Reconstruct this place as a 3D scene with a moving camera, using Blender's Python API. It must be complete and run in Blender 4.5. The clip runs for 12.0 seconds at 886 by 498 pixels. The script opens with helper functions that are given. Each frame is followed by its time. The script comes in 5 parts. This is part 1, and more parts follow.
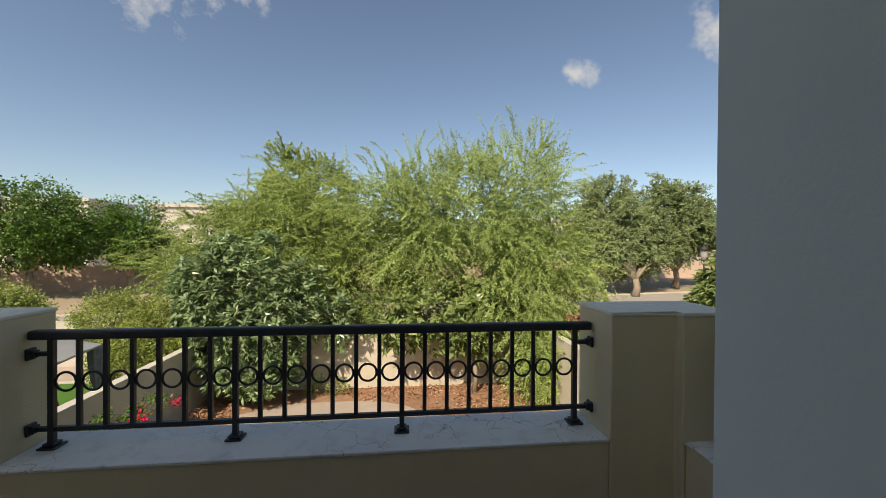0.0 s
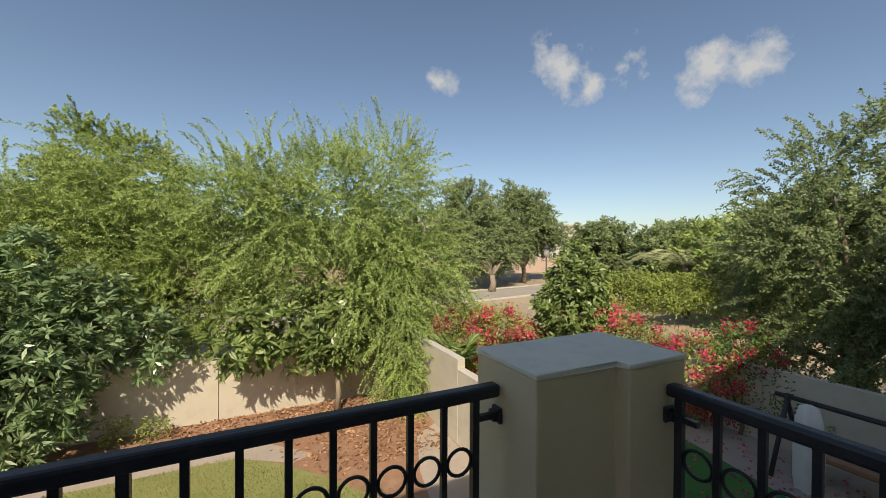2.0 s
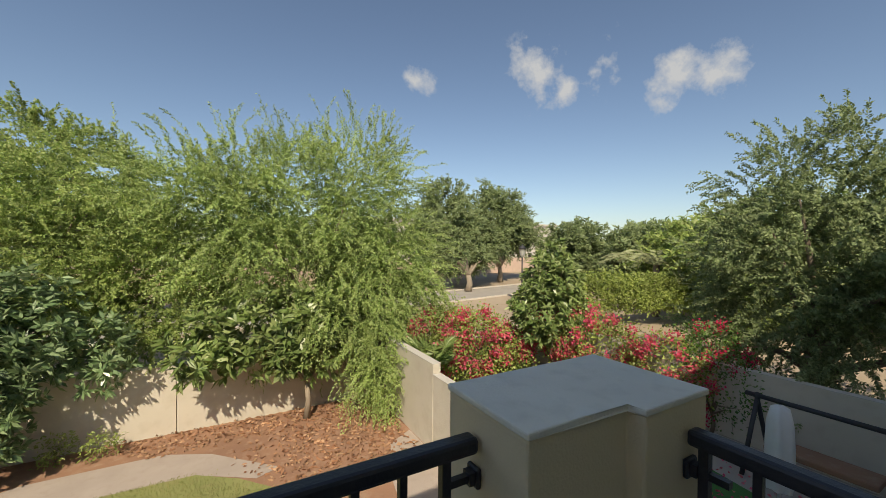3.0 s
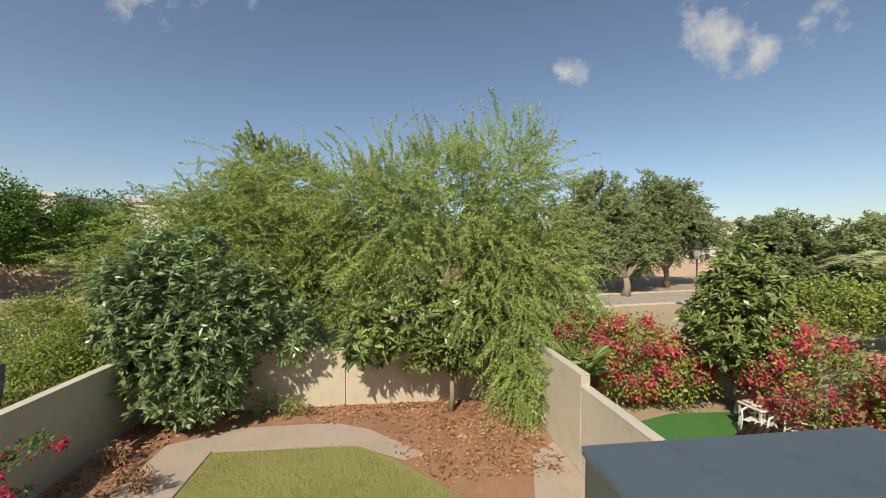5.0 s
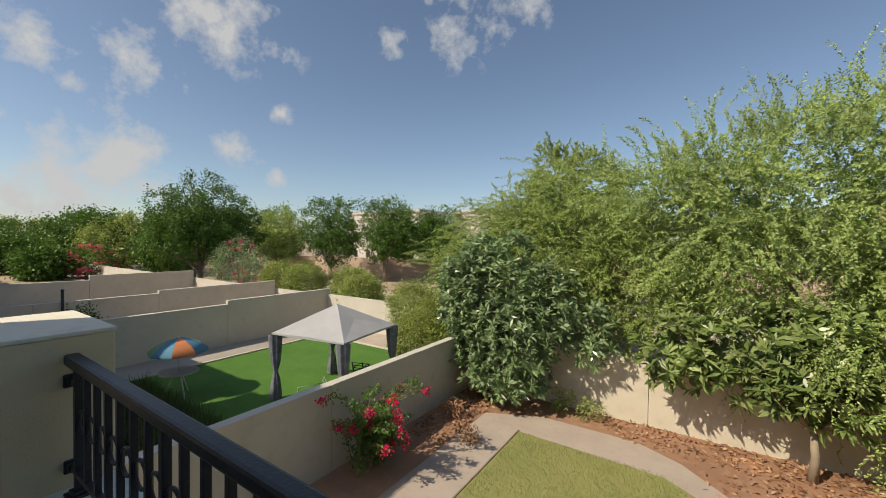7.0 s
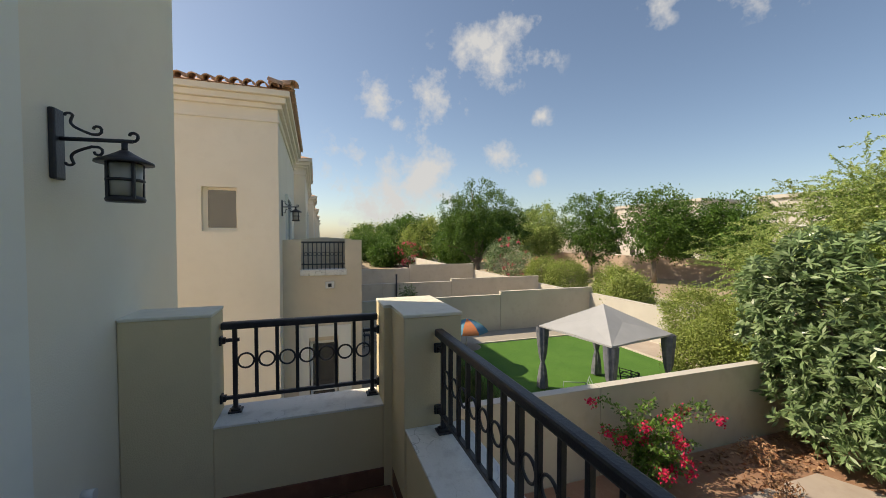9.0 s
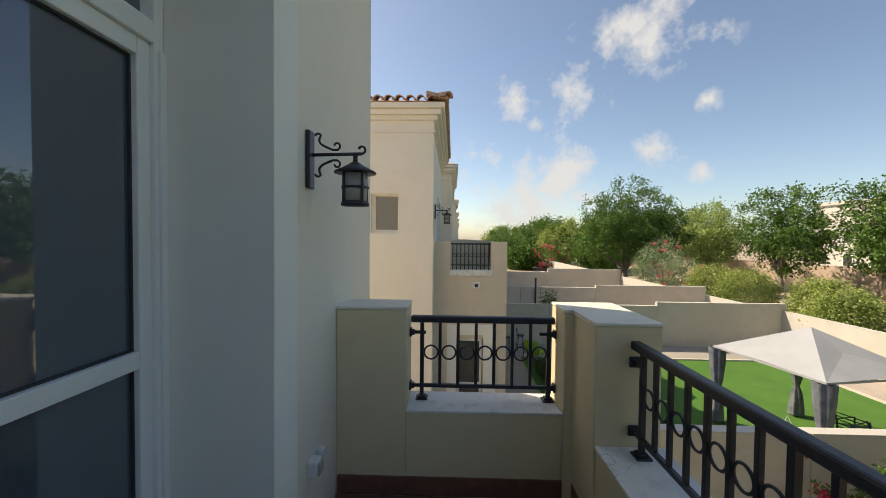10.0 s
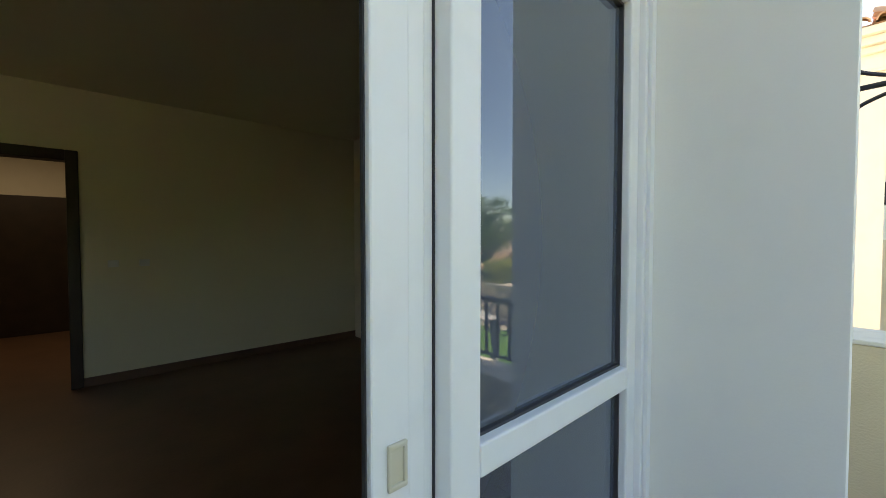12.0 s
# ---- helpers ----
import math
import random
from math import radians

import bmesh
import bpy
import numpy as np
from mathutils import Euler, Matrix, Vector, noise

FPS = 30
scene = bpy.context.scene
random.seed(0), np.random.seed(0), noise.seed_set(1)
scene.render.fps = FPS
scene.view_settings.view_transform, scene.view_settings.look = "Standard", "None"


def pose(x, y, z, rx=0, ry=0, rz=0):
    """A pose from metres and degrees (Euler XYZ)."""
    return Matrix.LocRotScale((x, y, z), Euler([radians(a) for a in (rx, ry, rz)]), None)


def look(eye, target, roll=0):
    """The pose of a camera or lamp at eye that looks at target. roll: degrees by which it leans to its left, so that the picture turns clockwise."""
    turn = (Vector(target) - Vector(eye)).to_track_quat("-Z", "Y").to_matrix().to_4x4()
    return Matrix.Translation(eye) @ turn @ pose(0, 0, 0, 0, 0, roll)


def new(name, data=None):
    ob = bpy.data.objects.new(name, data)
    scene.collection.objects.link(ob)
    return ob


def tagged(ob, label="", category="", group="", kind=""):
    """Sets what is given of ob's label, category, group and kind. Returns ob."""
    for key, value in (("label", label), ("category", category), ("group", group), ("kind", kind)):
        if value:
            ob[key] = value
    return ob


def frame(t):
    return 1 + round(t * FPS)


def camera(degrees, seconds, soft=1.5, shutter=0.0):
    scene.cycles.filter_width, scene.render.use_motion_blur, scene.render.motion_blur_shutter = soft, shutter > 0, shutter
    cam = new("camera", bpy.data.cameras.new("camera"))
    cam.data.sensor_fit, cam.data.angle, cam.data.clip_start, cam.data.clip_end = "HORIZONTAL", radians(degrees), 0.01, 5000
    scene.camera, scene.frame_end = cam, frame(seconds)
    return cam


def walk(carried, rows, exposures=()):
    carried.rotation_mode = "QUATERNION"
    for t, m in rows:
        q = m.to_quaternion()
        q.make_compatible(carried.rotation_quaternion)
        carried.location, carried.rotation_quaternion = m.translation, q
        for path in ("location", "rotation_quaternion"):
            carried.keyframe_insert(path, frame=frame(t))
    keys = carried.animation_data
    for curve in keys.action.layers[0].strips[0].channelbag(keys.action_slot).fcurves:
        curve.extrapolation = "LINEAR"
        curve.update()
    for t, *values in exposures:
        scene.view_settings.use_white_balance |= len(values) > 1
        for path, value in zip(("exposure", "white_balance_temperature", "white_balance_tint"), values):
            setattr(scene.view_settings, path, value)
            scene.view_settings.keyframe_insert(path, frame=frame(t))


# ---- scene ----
cam = camera(98.8, 12.0, soft=0.85)
PATH = [
    (0, (0.316, -0.306, 1.404), (0.541, 1.681, 1.387), 0.4),
    (0.5, (0.382, -0.086, 1.417), (0.725, 1.884, 1.401), 0.2),
    (1, (0.452, 0.19, 1.425), (0.935, 2.131, 1.404), 0.3),
    (1.5, (0.51, 0.386, 1.457), (1.204, 2.262, 1.436), 0.5),
    (2, (0.583, 0.521, 1.468), (1.471, 2.313, 1.448), 0.3),
    (2.5, (0.68, 0.649, 1.48), (1.682, 2.38, 1.461), 0.4),
    (4.5, (0.91, 1.031, 1.499), (1.559, 2.922, 1.464), 0.9),
    (5, (0.96, 1.062, 1.458), (1.236, 3.043, 1.427), 0.5),
    (5.5, (0.935, 1.136, 1.428), (0.822, 3.133, 1.402), 0.5),
    (6, (0.863, 1.152, 1.471), (0.381, 3.093, 1.439), 0.5),
    (6.5, (0.763, 1.134, 1.452), (-0.044, 2.964, 1.424), 0.7),
    (7, (0.703, 1.139, 1.462), (-0.411, 2.8, 1.427), 0.6),
    (7.5, (0.661, 1.098, 1.506), (-0.739, 2.526, 1.461), 0.6),
    (9.3, (0.601, 0.846, 1.506), (-1.346, 1.302, 1.452), 0.4),
    (9.5, (0.572, 0.776, 1.497), (-1.401, 1.101, 1.449), 0.7),
    (10, (0.537, 0.676, 1.496), (-1.462, 0.623, 1.443), 0.6),
    (10.5, (0.458, 0.58, 1.488), (-1.487, 0.121, 1.43), 0.4),
    (11, (0.398, 0.457, 1.472), (-1.407, -0.404, 1.42), 0.3),
    (11.5, (0.381, 0.278, 1.463), (-1.204, -0.939, 1.404), 0.4),
    (12, (0.369, 0.095, 1.462), (-0.96, -1.399, 1.406), 0.0),
]
walk(cam, [(t, look(eye, target, roll)) for t, eye, target, roll in PATH],
     [(0, 0.1, 8200, 10), (2.5, -0.05, 7850, 9), (7.5, -0.08, 7850, 9), (9.3, 0.2, 8200, 10), (10, 0.36, 8200, 10), (10.5, 0.53, 8200, 10), (11, 0.7, 8300, 10), (11.5, 1.2, 8600, 10), (12, 2.1, 9300, 11)])

# ---------- world, sun ----------
SUN_DIR = Vector((0.5, 0.92, -1.0)).normalized()
CLOUDS = [
    (0.623, 0.671, 0.402, 0.056), (0.693, 0.625, 0.361, 0.041), (0.722, 0.560, 0.406, 0.047), (0.817, 0.451, 0.360, 0.053), (0.851, 0.393, 0.348, 0.046),
    (0.400, 0.828, 0.394, 0.030), (-0.933, 0.146, 0.330, 0.050), (-0.892, 0.288, 0.347, 0.054), (-0.808, 0.405, 0.428, 0.083),
    (-0.825, 0.340, 0.452, 0.058), (-0.773, 0.483, 0.410, 0.042), (-0.598, 0.651, 0.469, 0.034), (-0.436, 0.731, 0.525, 0.092), (-0.317, 0.795, 0.517, 0.042), (-0.799, 0.526, 0.292, 0.020),
    (-0.975, 0.171, 0.141, 0.110), (-0.953, 0.260, 0.154, 0.090), (-0.988, 0.131, 0.078, 0.080), (-0.864, 0.456, 0.213, 0.042), (-0.833, 0.533, 0.147, 0.020), (-0.939, 0.195, 0.282, 0.022),
]


def build_world():
    w = bpy.data.worlds.new("sky")
    w.use_nodes = True
    scene.world = w
    nt = w.node_tree
    nt.nodes.clear()
    N = nt.nodes.new
    L = nt.links.new
    sky = N("ShaderNodeTexSky")
    sky.sky_type = "NISHITA"
    sky.sun_disc = False
    sky.sun_elevation = math.asin(-SUN_DIR.z)
    sky.sun_rotation = math.atan2(-SUN_DIR.x, -SUN_DIR.y)
    sky.air_density = 0.85
    sky.dust_density = 0.9
    sky.ozone_density = 3.6
    tc = N("ShaderNodeTexCoord")
    n1 = N("ShaderNodeTexNoise")
    n1.inputs["Scale"].default_value = 13.0
    n1.inputs["Detail"].default_value = 8.0
    n1.inputs["Roughness"].default_value = 0.62
    L(tc.outputs["Generated"], n1.inputs["Vector"])
    total = None
    for x, y, z, r in CLOUDS:
        d = N("ShaderNodeVectorMath")
        d.operation = "DISTANCE"
        L(tc.outputs["Generated"], d.inputs[0])
        d.inputs[1].default_value = (x, y, z)
        m = N("ShaderNodeMapRange")
        m.inputs["From Min"].default_value = 0.0
        m.inputs["From Max"].default_value = r * 1.9
        m.inputs["To Min"].default_value = 1.0
        m.inputs["To Max"].default_value = 0.0
        L(d.outputs["Value"], m.inputs["Value"])
        if total is None:
            total = m.outputs["Result"]
        else:
            a = N("ShaderNodeMath")
            a.operation = "MAXIMUM"
            L(total, a.inputs[0])
            L(m.outputs["Result"], a.inputs[1])
            total = a.outputs[0]
    # ragged edges: blob + noise above a threshold
    mul = N("ShaderNodeMath")
    mul.operation = "MULTIPLY_ADD"
    L(n1.outputs["Fac"], mul.inputs[0])
    mul.inputs[1].default_value = 3.4
    mul.inputs[2].default_value = -1.95
    add = N("ShaderNodeMath")
    add.operation = "ADD"
    L(mul.outputs[0], add.inputs[0])
    L(total, add.inputs[1])
    ramp = N("ShaderNodeMapRange")
    ramp.inputs["From Min"].default_value = 0.18
    ramp.inputs["From Max"].default_value = 0.95
    ramp.inputs["To Max"].default_value = 0.95
    L(add.outputs[0], ramp.inputs["Value"])
    gate = N("ShaderNodeMath")
    gate.operation = "MULTIPLY"
    gmap = N("ShaderNodeMapRange")
    gmap.inputs["From Max"].default_value = 0.25
    L(total, gmap.inputs["Value"])
    L(ramp.outputs["Result"], gate.inputs[0])
    L(gmap.outputs["Result"], gate.inputs[1])
    mix = N("ShaderNodeMix")
    mix.data_type = "RGBA"
    L(gate.outputs[0], mix.inputs["Factor"])
    L(sky.outputs["Color"], mix.inputs["A"])
    mix.inputs["B"].default_value = (CLOUD_V * 0.89, CLOUD_V * 0.98, CLOUD_V * 1.14, 1)
    bg = N("ShaderNodeBackground")
    bg.inputs["Strength"].default_value = SKY_STRENGTH
    L(mix.outputs["Result"], bg.inputs["Color"])
    out = N("ShaderNodeOutputWorld")
    L(bg.outputs[0], out.inputs["Surface"])


SKY_STRENGTH = 0.15
CLOUD_V = 4.1
build_world()
sun = new("sun", bpy.data.lights.new("sun", "SUN"))
sun.data.energy = 4.6
sun.data.angle = radians(0.5)
sun.data.color = (1.0, 0.94, 0.84)
sun.matrix_world = look((0, 0, 40), Vector((0, 0, 40)) + SUN_DIR)

# ---------- helpers ----------
G = -3.15  # garden level


def part(name, bm, material, parent=None, label=""):
    me = bpy.data.meshes.new(name)
    bm.normal_update()
    bm.to_mesh(me)
    bm.free()
    me.materials.append(material)
    ob = new(name, me)
    if parent is not None:
        ob.parent = parent
    if label:
        ob["label"] = label
    return ob


def thing(name, label, category, group="", kind="", at=(0, 0, 0)):
    e = new(name)
    e.location = at
    e.empty_display_size = 0.1
    return tagged(e, label, category, group, kind)


def struct(name, bm, material, label, category):
    return tagged(part(name, bm, material), label, category, kind="structure")


def box(bm, x0, x1, y0, y1, z0, z1, bevel=0.0, seg=2):
    r = bmesh.ops.create_cube(bm, size=1.0)
    vs = r["verts"]
    for v in vs:
        v.co = Vector((x0 + (v.co.x + 0.5) * (x1 - x0), y0 + (v.co.y + 0.5) * (y1 - y0), z0 + (v.co.z + 0.5) * (z1 - z0)))
    if bevel:
        es = {e for v in vs for e in v.link_edges}
        bmesh.ops.bevel(bm, geom=list(es), offset=bevel, segments=seg, profile=0.5, affect="EDGES")
    return bm


def boxes(*bs, bevel=0.0):
    bm = bmesh.new()
    for b in bs:
        box(bm, *b, bevel=bevel)
    return bm


def prism(pts, z0, z1, bevel=0.0):
    """A polygon in plan, raised from z0 to z1."""
    bm = bmesh.new()
    lo = [bm.verts.new((x, y, z0)) for x, y in pts]
    hi = [bm.verts.new((x, y, z1)) for x, y in pts]
    n = len(pts)
    bm.faces.new(lo[::-1])
    bm.faces.new(hi)
    for i in range(n):
        bm.faces.new((lo[i], lo[(i + 1) % n], hi[(i + 1) % n], hi[i]))
    if bevel:
        bmesh.ops.bevel(bm, geom=list(bm.edges), offset=bevel, segments=2, profile=0.5, affect="EDGES")
    bmesh.ops.recalc_face_normals(bm, faces=bm.faces)
    return bm


def tube(bm, pts, radii, seg=6, cap=True):
    pts = [Vector(p) for p in pts]
    rings = []
    for i, p in enumerate(pts):
        d = (pts[min(i + 1, len(pts) - 1)] - pts[max(i - 1, 0)]).normalized()
        a = d.orthogonal().normalized() if i == 0 else (a - d * a.dot(d)).normalized()
        b = d.cross(a)
        r = radii[i] if isinstance(radii, (list, tuple)) else radii
        rings.append([bm.verts.new(p + (a * math.cos(2 * math.pi * k / seg) + b * math.sin(2 * math.pi * k / seg)) * r) for k in range(seg)])
    for r0, r1 in zip(rings, rings[1:]):
        for k in range(seg):
            f = bm.faces.new((r0[k], r0[(k + 1) % seg], r1[(k + 1) % seg], r1[k]))
            f.smooth = seg > 5
    if cap:
        bm.faces.new(rings[0][::-1])
        bm.faces.new(rings[-1])
    return bm


def lathe(bm, prof, centre=(0, 0, 0), seg=20, smooth=True):
    """A profile of (radius, height) turned about an upright axis."""
    c = Vector(centre)
    rings = []
    for r, z in prof:
        rings.append([bm.verts.new(c + Vector((r * math.cos(2 * math.pi * k / seg), r * math.sin(2 * math.pi * k / seg), z))) for k in range(seg)])
    for r0, r1 in zip(rings, rings[1:]):
        for k in range(seg):
            f = bm.faces.new((r0[k], r0[(k + 1) % seg], r1[(k + 1) % seg], r1[k]))
            f.smooth = smooth
    bm.faces.new(rings[0][::-1])
    bm.faces.new(rings[-1])
    return bm


def ring(bm, centre, radius, thick, axis, seg=20, ts=6):
    """A torus whose hole looks along axis 'x' or 'y'."""
    c = Vector(centre)
    rows = []
    for i in range(seg):
        a = 2 * math.pi * i / seg
        row = []
        for k in range(ts):
            b = 2 * math.pi * k / ts
            rr = radius + thick * math.cos(b)
            u, v, w = rr * math.cos(a), rr * math.sin(a), thick * math.sin(b)
            row.append(bm.verts.new(c + (Vector((u, w, v)) if axis == "y" else Vector((w, u, v)))))
        rows.append(row)
    for i in range(seg):
        for k in range(ts):
            f = bm.faces.new((rows[i][k], rows[(i + 1) % seg][k], rows[(i + 1) % seg][(k + 1) % ts], rows[i][(k + 1) % ts]))
            f.smooth = True
    return bm


# ---------- materials ----------
def mat(name, c1, c2, scale=3.0, rough=0.8, bump=0.0, fine=60.0, metal=0.0, c3=None, stain=0.0, spec=0.5):
    """Two colours mixed by broad noise, darkened by fine grain, with relief; c3 and stain: blotches."""
    m = bpy.data.materials.new(name)
    m.use_nodes = True
    nt = m.node_tree
    N, L = nt.nodes.new, nt.links.new
    b = nt.nodes["Principled BSDF"]
    tc = N("ShaderNodeTexCoord")
    n1, n2 = N("ShaderNodeTexNoise"), N("ShaderNodeTexNoise")
    n1.inputs["Scale"].default_value, n1.inputs["Detail"].default_value = scale, 6
    n2.inputs["Scale"].default_value, n2.inputs["Detail"].default_value = fine, 4
    for n in (n1, n2):
        L(tc.outputs["Object"], n.inputs["Vector"])
    mx = N("ShaderNodeMix")
    mx.data_type = "RGBA"
    mr = N("ShaderNodeMapRange")
    mr.inputs["From Min"].default_value, mr.inputs["From Max"].default_value = 0.32, 0.68
    L(n1.outputs["Fac"], mr.inputs["Value"])
    L(mr.outputs["Result"], mx.inputs["Factor"])
    mx.inputs["A"].default_value, mx.inputs["B"].default_value = (*c1, 1), (*c2, 1)
    col = mx.outputs["Result"]
    if c3:
        n3 = N("ShaderNodeTexNoise")
        n3.inputs["Scale"].default_value, n3.inputs["Detail"].default_value = scale * 4.3, 8
        L(tc.outputs["Object"], n3.inputs["Vector"])
        r3 = N("ShaderNodeMapRange")
        r3.inputs["From Min"].default_value, r3.inputs["From Max"].default_value = 0.52, 0.7
        r3.inputs["To Max"].default_value = stain
        L(n3.outputs["Fac"], r3.inputs["Value"])
        m3 = N("ShaderNodeMix")
        m3.data_type = "RGBA"
        L(r3.outputs["Result"], m3.inputs["Factor"])
        L(col, m3.inputs["A"])
        m3.inputs["B"].default_value = (*c3, 1)
        col = m3.outputs["Result"]
    L(col, b.inputs["Base Color"])
    b.inputs["Roughness"].default_value = rough
    b.inputs["Metallic"].default_value = metal
    b.inputs["Specular IOR Level"].default_value = spec
    if bump:
        bp = N("ShaderNodeBump")
        bp.inputs["Strength"].default_value = bump
        bp.inputs["Distance"].default_value = 0.01
        L(n2.outputs["Fac"], bp.inputs["Height"])
        L(bp.outputs["Normal"], b.inputs["Normal"])
    return m


def leaf_mat(name, cols, rough=0.5, trans=0.3):
    trans = trans * 1.1
    m = bpy.data.materials.new(name)
    m.use_nodes = True
    nt = m.node_tree
    N, L = nt.nodes.new, nt.links.new
    b = nt.nodes["Principled BSDF"]
    g = N("ShaderNodeNewGeometry")
    cr = N("ShaderNodeValToRGB")
    el = cr.color_ramp.elements
    while len(el) < len(cols):
        el.new(0.5)
    for i, c in enumerate(cols):
        el[i].position = i / (len(cols) - 1)
        el[i].color = (*c, 1)
    L(g.outputs["Random Per Island"], cr.inputs["Fac"])
    tc, no = N("ShaderNodeTexCoord"), N("ShaderNodeTexNoise")
    no.inputs["Scale"].default_value = 0.9
    L(tc.outputs["Object"], no.inputs["Vector"])
    hv = N("ShaderNodeHueSaturation")
    mr = N("ShaderNodeMapRange")
    mr.inputs["From Min"].default_value, mr.inputs["From Max"].default_value = 0.3, 0.7
    mr.inputs["To Min"].default_value, mr.inputs["To Max"].default_value = 0.75, 1.25
    L(no.outputs["Fac"], mr.inputs["Value"])
    L(mr.outputs["Result"], hv.inputs["Value"])
    L(cr.outputs["Color"], hv.inputs["Color"])
    L(hv.outputs["Color"], b.inputs["Base Color"])
    b.inputs["Roughness"].default_value = rough
    b.inputs["Specular IOR Level"].default_value = 0.4
    tr = N("ShaderNodeBsdfTranslucent")
    L(hv.outputs["Color"], tr.inputs["Color"])
    ms = N("ShaderNodeMixShader")
    ms.inputs[0].default_value = trans
    L(b.outputs[0], ms.inputs[1])
    L(tr.outputs[0], ms.inputs[2])
    L(ms.outputs[0], nt.nodes["Material Output"].inputs["Surface"])
    return m


def glass_mat(name, tint, alpha, rough=0.02):
    """A pane: part see-through, dark-tinted, with a real reflection."""
    m = bpy.data.materials.new(name)
    m.use_nodes = True
    nt = m.node_tree
    N, L = nt.nodes.new, nt.links.new
    nt.nodes.remove(nt.nodes["Principled BSDF"])
    tr, df, gl = N("ShaderNodeBsdfTransparent"), N("ShaderNodeBsdfDiffuse"), N("ShaderNodeBsdfGlossy")
    tr.inputs["Color"].default_value = (0.7, 0.72, 0.72, 1)
    df.inputs["Color"].default_value = (*tint, 1)
    gl.inputs["Roughness"].default_value = rough
    gl.inputs["Color"].default_value = (0.85, 0.9, 0.95, 1)
    fr = N("ShaderNodeFresnel")
    fr.inputs["IOR"].default_value = 2.2
    a, c = N("ShaderNodeMixShader"), N("ShaderNodeMixShader")
    a.inputs[0].default_value = alpha
    L(tr.outputs[0], a.inputs[1])
    L(df.outputs[0], a.inputs[2])
    L(fr.outputs[0], c.inputs[0])
    L(a.outputs[0], c.inputs[1])
    L(gl.outputs[0], c.inputs[2])
    L(c.outputs[0], nt.nodes["Material Output"].inputs["Surface"])
    return m


PLASTER = mat("tan_plaster", (0.74, 0.62, 0.41), (0.69, 0.575, 0.38), 1.6, 0.9, 0.25, 140, c3=(0.61, 0.51, 0.34), stain=0.25)
CREAM = mat("cream_plaster", (0.86, 0.80, 0.69), (0.82, 0.76, 0.65), 1.2, 0.9, 0.2, 140, c3=(0.75, 0.69, 0.59), stain=0.2)
BEIGE = mat("beige_plaster", (0.72, 0.63, 0.50), (0.67, 0.585, 0.465), 1.4, 0.9, 0.2, 140, c3=(0.60, 0.52, 0.41), stain=0.25)
WHITE = mat("white_plaster", (0.85, 0.84, 0.78), (0.81, 0.80, 0.75), 1.4, 0.85, 0.05, 160, c3=(0.72, 0.73, 0.71), stain=0.2)
SILL = mat("white_sill_paint", (0.82, 0.81, 0.77), (0.74, 0.73, 0.70), 3.0, 0.8, 0.3, 90, c3=(0.45, 0.43, 0.40), stain=0.4)

def add_cracks(m, scale, dark):
    """Hairline cracks along the edges of irregular cells, broken up by noise."""
    nt = m.node_tree
    N, L = nt.nodes.new, nt.links.new
    b = nt.nodes["Principled BSDF"]
    src = b.inputs["Base Color"].links[0].from_socket
    tc, vo, no = N("ShaderNodeTexCoord"), N("ShaderNodeTexVoronoi"), N("ShaderNodeTexNoise")
    vo.feature = "DISTANCE_TO_EDGE"
    vo.inputs["Scale"].default_value = scale
    no.inputs["Scale"].default_value, no.inputs["Detail"].default_value = 9.0, 5
    wob = N("ShaderNodeVectorMath")
    wob.operation = "MULTIPLY_ADD"
    L(no.outputs["Color"], wob.inputs[0])
    wob.inputs[1].default_value = (0.12, 0.12, 0.12)
    L(tc.outputs["Object"], wob.inputs[2])
    L(tc.outputs["Object"], no.inputs["Vector"])
    L(wob.outputs[0], vo.inputs["Vector"])
    mr = N("ShaderNodeMapRange")
    mr.inputs["From Min"].default_value, mr.inputs["From Max"].default_value = 0.004, 0.014
    mr.inputs["To Min"].default_value, mr.inputs["To Max"].default_value = 0.75, 0.0
    L(vo.outputs["Distance"], mr.inputs["Value"])
    n2 = N("ShaderNodeTexNoise")
    n2.inputs["Scale"].default_value = 2.2
    L(tc.outputs["Object"], n2.inputs["Vector"])
    m2 = N("ShaderNodeMapRange")
    m2.inputs["From Min"].default_value, m2.inputs["From Max"].default_value = 0.45, 0.58
    L(n2.outputs["Fac"], m2.inputs["Value"])
    mu = N("ShaderNodeMath")
    mu.operation = "MULTIPLY"
    L(mr.outputs["Result"], mu.inputs[0])
    L(m2.outputs["Result"], mu.inputs[1])
    mx = N("ShaderNodeMix")
    mx.data_type = "RGBA"
    L(mu.outputs[0], mx.inputs["Factor"])
    L(src, mx.inputs["A"])
    mx.inputs["B"].default_value = (*dark, 1)
    L(mx.outputs["Result"], b.inputs["Base Color"])


add_cracks(SILL, 6.0, (0.22, 0.2, 0.18))
CAP = mat("weathered_cap_paint", (0.82, 0.78, 0.66), (0.74, 0.70, 0.59), 3.0, 0.9, 0.3, 90, c3=(0.60, 0.56, 0.46), stain=0.4)
IRON = mat("black_iron", (0.018, 0.018, 0.024), (0.028, 0.028, 0.034), 8.0, 0.42, 0.15, 120, c3=(0.05, 0.045, 0.045), stain=0.35)
UPVC = mat("white_door_frame", (0.82, 0.84, 0.84), (0.79, 0.81, 0.81), 2.0, 0.35, 0.0, 50, c3=(0.6, 0.62, 0.62), stain=0.15)
GASKET = mat("black_gasket", (0.03, 0.03, 0.035), (0.04, 0.04, 0.045), 9, 0.6)
